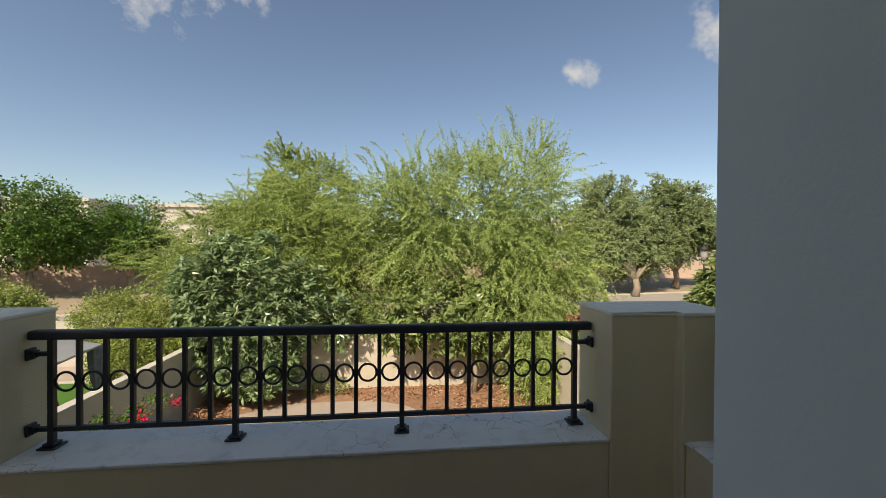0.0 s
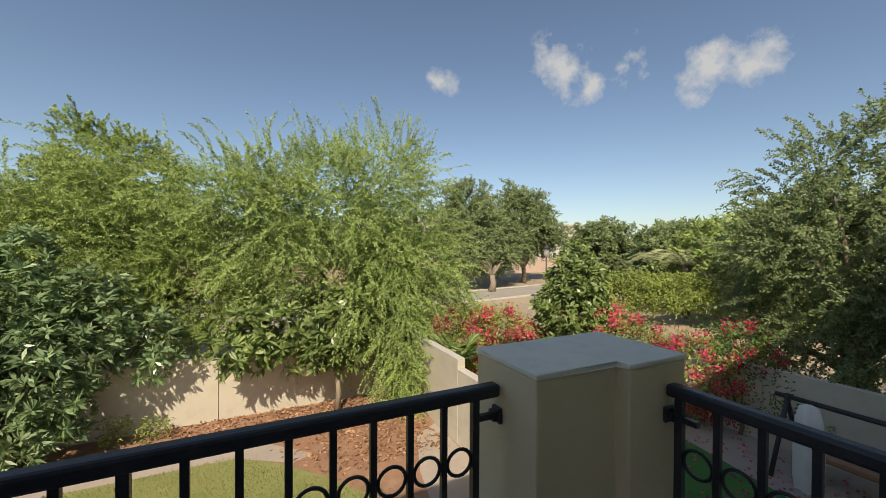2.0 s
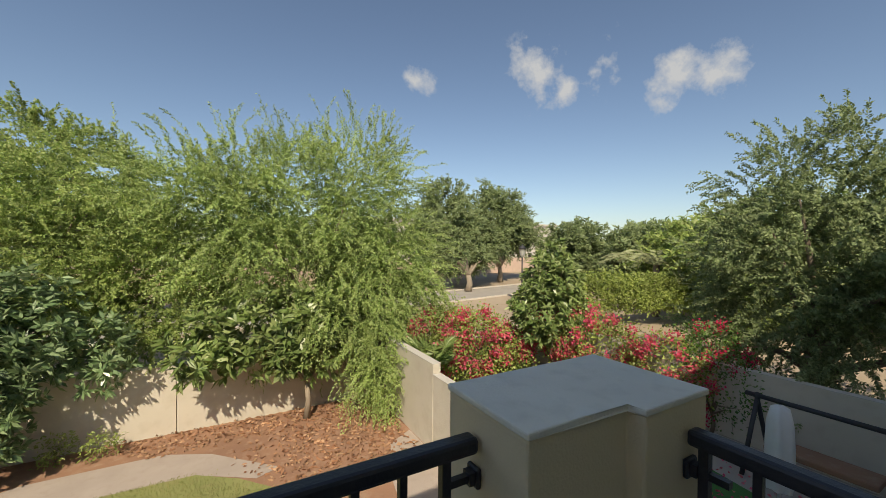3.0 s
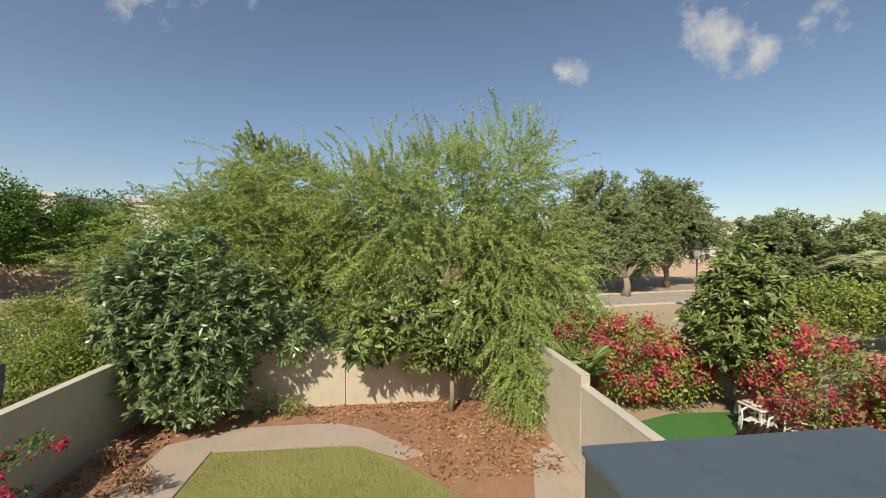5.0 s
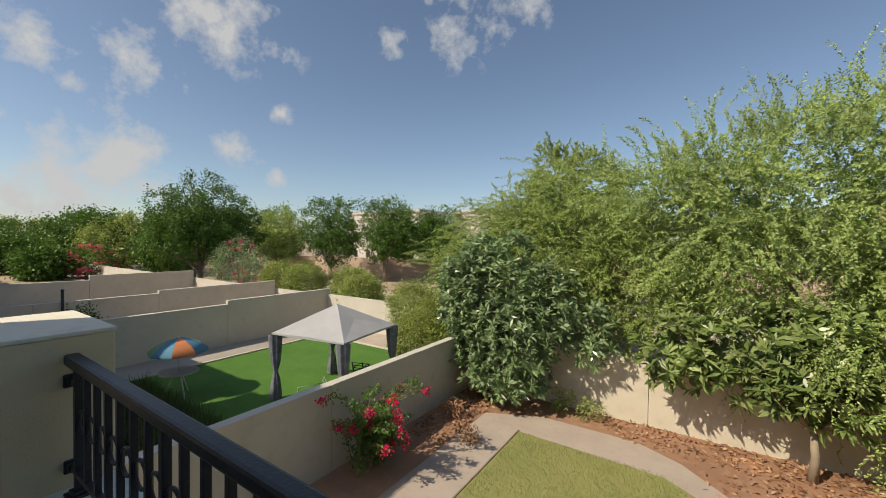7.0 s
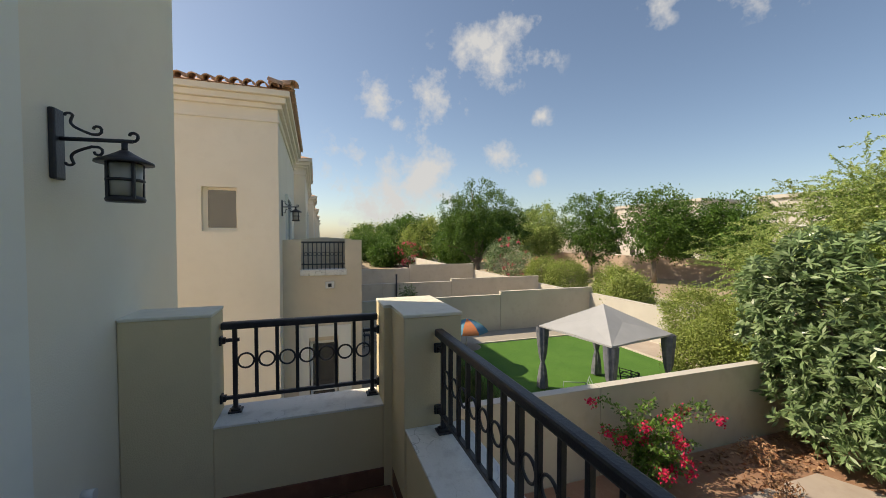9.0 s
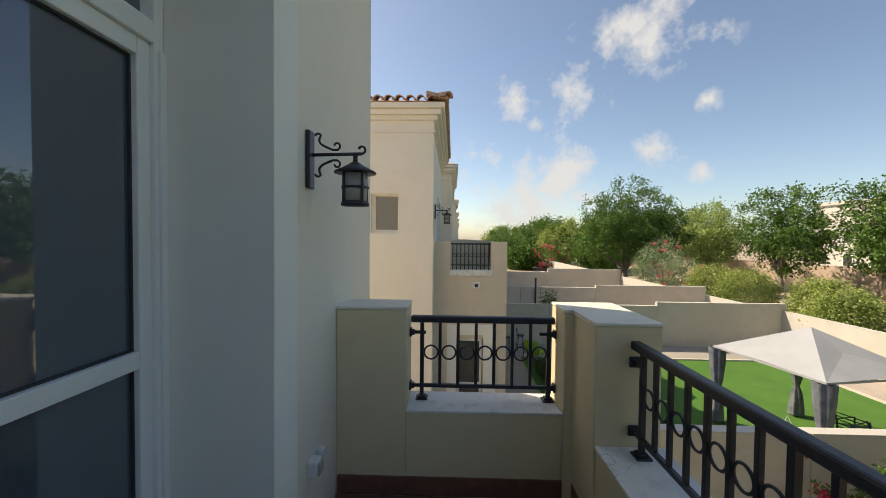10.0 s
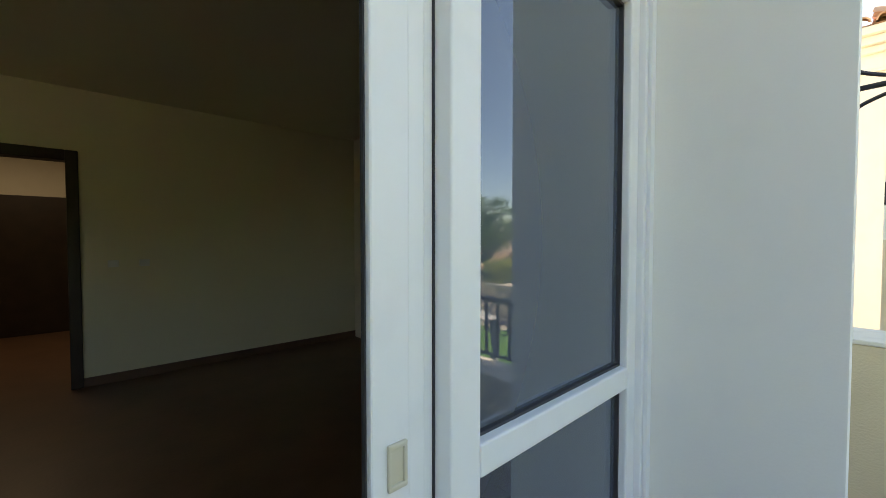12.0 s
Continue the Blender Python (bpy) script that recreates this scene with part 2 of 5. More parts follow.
HANDLE = mat("cream_plastic", (0.62, 0.58, 0.45), (0.58, 0.54, 0.42), 9, 0.4)
TILE = mat("red_brown_floor_tile", (0.20, 0.085, 0.055), (0.15, 0.065, 0.045), 4, 0.5, 0.15, 60, c3=(0.25, 0.13, 0.09), stain=0.4)
GROUT = mat("grey_grout", (0.25, 0.22, 0.19), (0.2, 0.18, 0.16), 9, 0.9, 0.3)
WALLG = mat("garden_wall_render", (0.62, 0.57, 0.48), (0.56, 0.51, 0.425), 0.8, 0.9, 0.35, 70, c3=(0.47, 0.41, 0.32), stain=0.35)
WALLW = mat("white_garden_wall", (0.58, 0.55, 0.49), (0.52, 0.49, 0.44), 0.8, 0.9, 0.3, 70, c3=(0.52, 0.47, 0.40), stain=0.3)
WALLP = mat("pink_beige_wall", (0.62, 0.47, 0.37), (0.55, 0.41, 0.33), 0.5, 0.9, 0.3, 40, c3=(0.45, 0.34, 0.28), stain=0.35)
SAND = mat("dry_sand", (0.44, 0.35, 0.25), (0.37, 0.29, 0.205), 0.25, 0.95, 0.5, 12, c3=(0.33, 0.25, 0.17), stain=0.5)
MULCH = mat("red_brown_soil", (0.36, 0.20, 0.125), (0.28, 0.155, 0.10), 1.2, 0.95, 1.0, 30, c3=(0.39, 0.26, 0.18), stain=0.6)
PAVE = mat("pink_grey_paving", (0.44, 0.37, 0.32), (0.39, 0.325, 0.28), 1.5, 0.9, 0.4, 40, c3=(0.36, 0.29, 0.24), stain=0.4)
ROAD = mat("pale_road", (0.40, 0.36, 0.31), (0.34, 0.31, 0.27), 0.6, 0.9, 0.4, 30, c3=(0.3, 0.3, 0.29), stain=0.3)
KERB = mat("pale_kerb", (0.62, 0.56, 0.48), (0.55, 0.5, 0.43), 2, 0.9, 0.3, 40)
LAWN = mat("dry_lawn", (0.23, 0.26, 0.085), (0.29, 0.29, 0.11), 1.4, 0.95, 0.8, 90, c3=(0.31, 0.27, 0.12), stain=0.6)
TURF = mat("green_turf", (0.055, 0.16, 0.018), (0.075, 0.19, 0.025), 1.2, 0.95, 0.8, 90, c3=(0.05, 0.13, 0.02), stain=0.4)
TURF2 = mat("emerald_turf", (0.045, 0.17, 0.04), (0.06, 0.2, 0.05), 1.2, 0.95, 0.8, 90)
BARK = mat("grey_brown_bark", (0.20, 0.15, 0.11), (0.28, 0.22, 0.17), 5, 0.95, 0.8, 30)
PALEBARK = mat("pale_bark", (0.34, 0.28, 0.21), (0.26, 0.21, 0.16), 5, 0.95, 0.6, 30)
ROOFT = mat("terracotta_tile", (0.50, 0.29, 0.18), (0.56, 0.36, 0.24), 3, 0.85, 0.4, 40, c3=(0.64, 0.46, 0.34), stain=0.6)
WOOD = mat("dark_stained_wood", (0.022, 0.012, 0.008), (0.035, 0.018, 0.012), 6, 0.45, 0.1, 40)
INWALL = mat("interior_paint", (0.76, 0.71, 0.53), (0.72, 0.67, 0.50), 0.8, 0.9, 0.05, 90)
PARQUET = mat("brown_floor", (0.17, 0.09, 0.055), (0.13, 0.07, 0.045), 3, 0.4, 0.1, 40)
CANVAS = mat("pale_grey_canvas", (0.40, 0.41, 0.43), (0.36, 0.37, 0.39), 2, 0.9, 0.2, 60)
CURTAIN = mat("slate_grey_curtain", (0.10, 0.115, 0.15), (0.2, 0.21, 0.24), 6, 0.95, 0.2, 60)
WHITEP = mat("white_plastic", (0.75, 0.75, 0.74), (0.68, 0.68, 0.67), 4, 0.5)
GREENM = mat("green_painted_metal", (0.16, 0.24, 0.19), (0.2, 0.28, 0.22), 6, 0.5)
FROST = mat("frosted_lamp_glass", (0.42, 0.42, 0.38), (0.36, 0.36, 0.33), 5, 0.35)
ORANGE = mat("orange_fabric", (0.65, 0.24, 0.10), (0.58, 0.2, 0.09), 4, 0.9)
BLUEF = mat("teal_blue_fabric", (0.10, 0.27, 0.40), (0.08, 0.22, 0.34), 4, 0.9)
GREENF = mat("green_fabric", (0.16, 0.32, 0.18), (0.13, 0.27, 0.15), 4, 0.9)
LIME = mat("lime_fabric", (0.33, 0.52, 0.05), (0.28, 0.45, 0.05), 4, 0.9)
WHITEF = mat("cream_fabric", (0.72, 0.62, 0.5), (0.66, 0.56, 0.46), 4, 0.9)
DARKWIN = glass_mat("dark_window_glass", (0.06, 0.055, 0.05), 0.95, 0.05)
# fly-screen grey, with reflected blue sky put into the diffuse tint
DOORGL = glass_mat("screened_door_glass", (0.09, 0.112, 0.145), 0.85, 0.015)
LITTER = leaf_mat("dry_leaf_litter", [(0.20, 0.09, 0.05), (0.34, 0.17, 0.09), (0.48, 0.30, 0.18), (0.25, 0.12, 0.07)], 0.8, 0.05)
FEATHER = leaf_mat("feathery_green_leaves", [(0.23, 0.34, 0.095), (0.33, 0.44, 0.135), (0.46, 0.55, 0.21), (0.28, 0.39, 0.13)], 0.45, 0.28)
GREYFEATHER = leaf_mat("grey_green_leaves", [(0.17, 0.235, 0.10), (0.25, 0.32, 0.14), (0.33, 0.39, 0.20)], 0.6, 0.3)
OLIVE = leaf_mat("yellow_green_leaves", [(0.21, 0.32, 0.08), (0.31, 0.41, 0.115), (0.42, 0.48, 0.17), (0.17, 0.28, 0.07)], 0.5, 0.3)
CITRUS = leaf_mat("dark_glossy_leaves", [(0.13, 0.21, 0.09), (0.21, 0.31, 0.14), (0.33, 0.43, 0.23)], 0.3, 0.25)
PLUMER = leaf_mat("fresh_broad_leaves", [(0.14, 0.22, 0.065), (0.21, 0.29, 0.09), (0.33, 0.39, 0.16)], 0.33, 0.22)
DEEP = leaf_mat("deep_green_leaves", [(0.050, 0.119, 0.019), (0.088, 0.181, 0.027), (0.131, 0.237, 0.044)], 0.5, 0.25)
HEDGE = leaf_mat("hedge_leaves", [(0.20, 0.27, 0.06), (0.29, 0.36, 0.09), (0.38, 0.44, 0.14)], 0.45, 0.28)
PINK = leaf_mat("pink_bracts", [(0.64, 0.06, 0.13), (0.78, 0.12, 0.24), (0.60, 0.09, 0.10), (0.80, 0.22, 0.27)], 0.6, 0.35)
MAGENTA = leaf_mat("crimson_bracts", [(0.66, 0.01, 0.07), (0.78, 0.03, 0.14), (0.55, 0.01, 0.06)], 0.6, 0.35)
STRAW = leaf_mat("tall_grass_blades", [(0.05, 0.10, 0.03), (0.09, 0.14, 0.04), (0.16, 0.17, 0.07)], 0.7, 0.25)
PALM = leaf_mat("palm_fronds", [(0.32, 0.36, 0.18), (0.42, 0.45, 0.25)], 0.5, 0.25)

# ---------- balcony structure ----------
def parapet():
    # front wall with its white sill
    struct("parapet_front", boxes((-1.302, 1.302, 1.378, 1.685, -0.35, 0.485), bevel=0.006), PLASTER, "tan plastered low balcony wall under the railing", "parapet")
    struct("sill_front", boxes((-1.3, 1.3, 1.372, 1.70, 0.485, 0.5), bevel=0.004), SILL, "white painted sill with hairline cracks on the balcony wall", "sill")
    for s, w in ((1, "east"), (-1, "west")):
        def X(a, b):
            return (a, b) if s > 0 else (-b, -a)
        pts = [(1.303, 1.367), (1.628, 1.367), (1.628, 1.316), (1.91, 1.316), (1.91, 1.69), (1.303, 1.69)]
        pts = [(s * x, y) for x, y in pts]
        struct(f"corner_pillar_{w}", prism(pts, -0.35, 1.082, 0.008), PLASTER, "stepped tan plastered corner pillar of the balcony", "pillar")
        cp = [(1.299, 1.363), (1.624, 1.363), (1.624, 1.312), (1.914, 1.312), (1.914, 1.694), (1.299, 1.694)]
        struct(f"pillar_cap_{w}", prism([(s * x, y) for x, y in cp], 1.082, 1.1, 0.005), CAP, "weathered pale cap on the corner pillar", "cap")
        struct(f"parapet_{w}", boxes((*X(1.642, 1.91), 0.412, 1.316, -0.35, 0.485), bevel=0.006), PLASTER, "tan plastered low side wall of the balcony", "parapet")
        struct(f"sill_{w}", boxes((*X(1.636, 1.92), 0.412, 1.316, 0.485, 0.5), bevel=0.004), SILL, "white painted sill on the side wall", "sill")
        struct(f"end_pillar_{w}", boxes((*X(1.642, 1.91), 0.001, 0.412, -0.35, 1.082), bevel=0.008), PLASTER, "tan plastered pillar against the house wall", "pillar")
        struct(f"end_cap_{w}", boxes((*X(1.638, 1.914), 0.001, 0.416, 1.082, 1.1), bevel=0.005), CAP, "weathered pale cap on the end pillar", "cap")
        struct(f"skirting_{w}", boxes((*X(1.63, 1.642), 0.013, 1.316, 0.0, 0.11), bevel=0.003), TILE, "red-brown tile skirting at the foot of the balcony wall", "skirting")
    struct("skirting_front", boxes((-1.628, 1.628, 1.366, 1.378, 0.0, 0.11), bevel=0.003), TILE, "red-brown tile skirting at the foot of the balcony wall", "skirting")
    struct("balcony_slab", boxes((-1.64, 1.64, 0.002, 1.378, -0.35, -0.012)), GROUT, "grey mortar bed of the balcony floor", "floor")


parapet()


def bracket(bm, wall, u, z, axis, sgn):
    """A short arm and a square wall plate; u runs along the railing."""
    x, y = wall
    a = 0.10 * sgn
    if axis == "x":
        box(bm, min(x, x - a), max(x, x - a), y - 0.009, y + 0.009, z - 0.009, z + 0.009)
        box(bm, min(x, x - 0.014 * sgn), max(x, x - 0.014 * sgn), y - 0.024, y + 0.024, z - 0.026, z + 0.026, bevel=0.004, seg=1)
        box(bm, min(x - 0.014 * sgn, x - 0.03 * sgn), max(x - 0.014 * sgn, x - 0.03 * sgn), y - 0.015, y + 0.015, z - 0.016, z + 0.016)
    else:
        box(bm, x - 0.009, x + 0.009, min(y, y - a), max(y, y - a), z - 0.009, z + 0.009)
        box(bm, x - 0.024, x + 0.024, min(y, y - 0.014 * sgn), max(y, y - 0.014 * sgn), z - 0.026, z + 0.026, bevel=0.004, seg=1)
        box(bm, x - 0.015, x + 0.015, min(y - 0.014 * sgn, y - 0.03 * sgn), max(y - 0.014 * sgn, y - 0.03 * sgn), z - 0.016, z + 0.016)


def railing(axis, fixed, a, b, n, posts, wall_a, wall_b, label):
    """A railing along axis 'x' or 'y' from the first upright at a to the last at b, with n bays; posts: uprights that stand on the sill."""
    r = thing("railing", label, "railing", "balcony railings", at=(0, 0, 0))

    def bar(u0, u1, w0, w1, z0, z1, bev=0.0):
        bm = bmesh.new()
        if axis == "x":
            return box(bm, u0, u1, w0, w1, z0, z1, bevel=bev)
        return box(bm, w0, w1, u0, u1, z0, z1, bevel=bev)
    part("top_rail", bar(wall_a + 0.008, wall_b - 0.008, fixed - 0.024, fixed + 0.024, 0.978, 1.02, 0.010), IRON, r)
    part("bottom_rail", bar(a - 0.01, b + 0.01, fixed - 0.011, fixed + 0.011, 0.571, 0.593, 0.003), IRON, r)
    step = (b - a) / n
    for i in range(n + 1):
        u = a + i * step
        h = 0.012 if i in posts else 0.0095
        low = 0.5 if i in posts else 0.59
        p = part("post" if i in posts else "baluster", bar(u - h, u + h, fixed - h, fixed + h, low, 0.98, 0.002), IRON, r)
        if i in posts:
            bm = bar(u - 0.036, u + 0.036, fixed - 0.036, fixed + 0.036, 0.5, 0.51, 0.003)
            if axis == "x":
                box(bm, u - 0.024, u + 0.024, fixed - 0.024, fixed + 0.024, 0.51, 0.524, bevel=0.004)
            else:
                box(bm, fixed - 0.024, fixed + 0.024, u - 0.024, u + 0.024, 0.51, 0.524, bevel=0.004)
            part("foot", bm, IRON, p, "stepped iron foot plate")
        if i < n:
            c = u + step / 2
            part("ring", ring(bmesh.new(), (c, fixed, 0.79) if axis == "x" else (fixed, c, 0.79), step / 2 - 0.0135, 0.0058, "y" if axis == "x" else "x"), IRON, r)
    for wall, sgn in ((wall_a, -1), (wall_b, 1)):
        for z in (0.915, 0.582):
            bm = bmesh.new()
            bracket(bm, (wall, fixed) if axis == "x" else (fixed, wall), 0, z, axis, sgn)
            part("bracket", bm, IRON, r)
    return r


railing("x", 1.553, -1.21, 1.21, 22, (0, 7, 14, 22), -1.302, 1.302, "black wrought-iron railing with rings on the front balcony wall")
railing("y", -1.81, 0.49, 1.272, 7, (0, 7), 0.413, 1.315, "short black wrought-iron railing with rings on the side sill")
railing("y", 1.81, 0.49, 1.272, 7, (0, 7), 0.413, 1.315, "short black wrought-iron railing with rings on the side sill")

# ---------- our house ----------
DOOR_L, DOOR_R, HEAD = -0.73, 0.662, 2.72


def own_house():
    # the gap from x 2.2 to 4.2 is an added opening, out of view
    for k, b in enumerate(((-2.53, DOOR_L, -0.42, 0.0, G, 4.35), (DOOR_R, 2.2, -0.42, 0.0, G, 4.35), (4.2, 4.8, -0.42, 0.0, G, 4.35), (2.2, 4.2, -0.42, 0.0, G, 0.25),
                           (2.2, 4.2, -0.42, 0.0, 2.5, 4.35), (DOOR_L, DOOR_R, -0.42, 0.0, HEAD, 4.35), (DOOR_L, DOOR_R, -0.42, 0.0, G, -0.02))):
        struct(f"wall_facade_{k + 1}", boxes(b), CREAM, "cream plastered house wall beside the balcony door", "wall")
    w = 0.19
    struct("door_surround", boxes((DOOR_L - w, DOOR_L, 0.0, 0.073, 0.0, HEAD + w), (DOOR_R, DOOR_R + w, 0.0, 0.073, 0.0, HEAD + w), (DOOR_L, DOOR_R, 0.0, 0.073, HEAD, HEAD + w)),
           WHITE, "pale plaster surround of the balcony door", "trim")
    struct("door_reveal", boxes((DOOR_L, DOOR_L + 0.003, -0.30, 0.0725, 0.0, HEAD), (DOOR_R - 0.003, DOOR_R, -0.30, 0.0725, 0.0, HEAD), (DOOR_L + 0.003, DOOR_R - 0.003, -0.30, 0.0725, HEAD - 0.003, HEAD)),
           WHITE, "smooth pale grey reveal of the door opening", "wall")
    struct("wall_west", boxes((-2.53, -2.4, -8.5, -0.42, G, 4.35)), CREAM, "cream plastered side wall of the house", "wall")
    struct("wall_east", boxes((4.67, 4.8, -8.5, -0.42, G, 4.35)), CREAM, "cream plastered side wall of the house", "wall")
    struct("wall_south", boxes((-2.4, 4.67, -8.5, -8.38, G, 4.35)), CREAM, "cream plastered rear wall of the house", "wall")
    struct("threshold", boxes((DOOR_L, DOOR_R, -0.42, 0.002, -0.02, 0.0)), TILE, "red-brown tiled door threshold", "floor")
    # low hipped roof with eaves
    bm = bmesh.new()
    e = [(-2.6, -9.0), (5.3, -9.0), (5.3, 0.06), (-2.6, 0.06)]
    lo = [bm.verts.new((x, y, 4.35)) for x, y in e]
    hi = [bm.verts.new((x, y, 4.49)) for x, y in e]
    r0, r1 = bm.verts.new((0.2, -4.3, 6.2)), bm.verts.new((2.1, -4.3, 6.2))
    bm.faces.new(lo[::-1])
    for i in range(4):
        bm.faces.new((lo[i], lo[(i + 1) % 4], hi[(i + 1) % 4], hi[i]))
    bm.faces.new((hi[0], hi[1], r1, r0))
    bm.faces.new((hi[1], hi[2], r1))
    bm.faces.new((hi[2], hi[3], r0, r1))
    bm.faces.new((hi[3], hi[0], r0))
    struct("roof", bm, ROOFT, "terracotta tiled hipped roof", "roof")
    # room inside
    struct("room_floor", boxes((-2.4, 4.67, -8.38, -0.42, -0.1, 0.0)), PARQUET, "dark brown floor of the empty room", "floor")
    struct("room_ceiling", boxes((-2.4, 4.67, -8.38, -0.42, 2.9, 3.0)), INWALL, "painted ceiling of the empty room", "ceiling")
    struct("wall_inside", boxes((-2.4, 0.62, -5.12, -5.0, 0, 2.9), (1.48, 4.67, -5.12, -5.0, 0, 2.9), (0.62, 1.48, -5.12, -5.0, 2.22, 2.9)), INWALL, "olive-tinted painted wall of the empty room", "wall")
    struct("baseboard", boxes((-2.4, 0.55, -5.0, -4.988, 0, 0.09), (1.55, 4.67, -5.0, -4.988, 0, 0.09)), PARQUET, "brown skirting of the empty room", "baseboard")
    d = thing("door_2", "dark wooden door frame to the hallway", "door frame", kind="structure")
    part("jamb", boxes((0.55, 0.64, -5.14, -4.97, 0, 2.30), bevel=0.006), WOOD, d)
    part("jamb", boxes((1.46, 1.55, -5.14, -4.97, 0, 2.30), bevel=0.006), WOOD, d)
    part("head", boxes((0.64, 1.46, -5.14, -4.97, 2.2, 2.30), bevel=0.006), WOOD, d)
    h = thing("door_3", "dark wooden door at the end of the hallway", "door", kind="structure")
    part("leaf", boxes((0.8, 1.7, -8.37, -8.3, 0, 2.1), bevel=0.006), WOOD, h)
    for x in (0.27, 0.02):
        s = thing("light_switch", "small white light switch on the room wall", "switch", "room switches")
        part("plate", boxes((x, x + 0.085, -5.0, -4.99, 1.17, 1.24), bevel=0.003), WHITEP, s)
        part("rocker", boxes((x + 0.02, x + 0.065, -4.99, -4.986, 1.185, 1.225), bevel=0.001), WHITEP, s)


own_house()
# unseen, unglazed window, added so daylight reaches the dark room
win = thing("unseen_window", "tall unseen window added beside the balcony to let daylight into the room", "window", kind="structure")
part("window_frame", boxes((2.2, 2.26, -0.3, -0.24, 0.25, 2.5), (4.14, 4.2, -0.3, -0.24, 0.25, 2.5), (3.17, 3.23, -0.3, -0.24, 0.25, 2.5), (2.26, 3.17, -0.3, -0.24, 2.44, 2.5), (3.23, 4.14, -0.3, -0.24, 2.44, 2.5), (2.26, 3.17, -0.3, -0.24, 0.25, 0.31), (3.23, 4.14, -0.3, -0.24, 0.25, 0.31)), UPVC, win)
hall = thing("ceiling_light", "warm strip light in the hallway ceiling", "ceiling light")
part("frame", boxes((0.9, 1.9, -6.9, -6.7, 2.86, 2.9), bevel=0.005), WHITEP, hall)
lamp = new("hall_lamp", bpy.data.lights.new("hall_lamp", "AREA"))
lamp.data.shape, lamp.data.size, lamp.data.size_y, lamp.data.energy, lamp.data.color = "RECTANGLE", 0.9, 0.15, 2.2, (1.0, 0.85, 0.65)
lamp.location = (1.4, -6.8, 2.85)


def sliding_door():
    d = thing("door_1", "white-framed sliding glass door with fly screen, half open", "sliding door", kind="structure")
    y0, y1 = -0.365, -0.315
    # outer frame
    f = part("frame", boxes((DOOR_L + 0.003, DOOR_L + 0.045, -0.42, -0.30, 0, HEAD - 0.003), (DOOR_R - 0.03, DOOR_R - 0.003, -0.42, -0.30, 0, HEAD - 0.003),
                            (DOOR_L + 0.045, DOOR_R - 0.03, -0.42, -0.30, HEAD - 0.05, HEAD - 0.003), (DOOR_L + 0.045, DOOR_R - 0.03, -0.42, -0.30, 2.12, 2.19), (DOOR_L + 0.045, DOOR_R - 0.03, -0.42, -0.30, 0.0, 0.03), bevel=0.003), UPVC, d)
    part("ledge", boxes((DOOR_L + 0.003, DOOR_L + 0.03, -0.30, -0.29, 0, 2.1), bevel=0.002), UPVC, f)
    # front panel
    l, r = DOOR_L + 0.045, -0.012
    p = part("screen_panel", boxes((l, l + 0.05, y0, y1, 0.03, 2.12), (r - 0.066, r, y0, y1, 0.03, 2.12), (l + 0.05, r - 0.066, y0, y1, 2.062, 2.12), (l + 0.05, r - 0.066, y0, y1, 1.072, 1.128), (l + 0.05, r - 0.066, y0, y1, 0.03, 0.12), bevel=0.004), UPVC, d)
    for z0, z1 in ((1.128, 2.062), (0.12, 1.072)):
        g = part("pane", boxes((l + 0.05, r - 0.066, -0.349, -0.345, z0, z1)), DOORGL, p, "dark glass behind a fine fly screen")
        part("gasket", boxes((l + 0.05, l + 0.056, -0.345, -0.335, z0, z1), (r - 0.072, r - 0.066, -0.345, -0.335, z0, z1), (l + 0.056, r - 0.072, -0.345, -0.335, z0, z0 + 0.006), (l + 0.056, r - 0.072, -0.345, -0.335, z1 - 0.006, z1)), GASKET, p)
    # transom
    part("pane", boxes((DOOR_L + 0.045, DOOR_R - 0.03, -0.35, -0.346, 2.19, HEAD - 0.05)), DOORGL, d, "dark transom glass")
    # sliding leaf pushed aside, its handle stile beyond the screen panel
    y0, y1 = -0.41, -0.372
    l, r = -0.62, 0.112
    q = part("sliding_leaf", boxes((l, l + 0.06, y0, y1, 0.03, 2.12), (-0.06, -0.008, y0, y1, 0.03, 2.12), (l + 0.06, -0.06, y0, y1, 2.04, 2.12), (l + 0.06, -0.06, y0, y1, 0.03, 0.12), (l + 0.06, -0.06, y0, y1, 1.07, 1.12), bevel=0.004), UPVC, d)
    part("stile", boxes((-0.008, 0.012, y0, -0.352, 0.03, 2.12), (0.012, 0.046, y0, -0.346, 0.03, 2.12), (0.046, r, -0.364, -0.338, 0.03, 2.12), bevel=0.004), UPVC, q)
    part("pane", boxes((l + 0.06, -0.06, -0.394, -0.39, 0.12, 2.04)), DOORGL, q)
    part("gasket", boxes((r, r + 0.003, -0.356, -0.348, 0.03, 2.12)), GASKET, q, "black brush seal on the leaf edge")
    part("gasket", boxes((-0.012, -0.008, -0.372, -0.352, 0.03, 2.12)), GASKET, q)
    bm = bmesh.new()
    yh, xc, zc = -0.338, 0.071, 1.146
    for sg in (-1, 1):
        box(bm, xc + sg * 0.013 - 0.003, xc + sg * 0.013 + 0.003, yh, yh + 0.006, zc - 0.026, zc + 0.026, bevel=0.002)
        box(bm, xc - 0.016, xc + 0.016, yh, yh + 0.006, zc + sg * 0.029 - 0.004, zc + sg * 0.029 + 0.004, bevel=0.002)
    box(bm, xc - 0.010, xc + 0.010, yh, yh + 0.002, zc - 0.026, zc + 0.026)
    part("handle", bm, HANDLE, q, "cream recessed pull handle")


sliding_door()


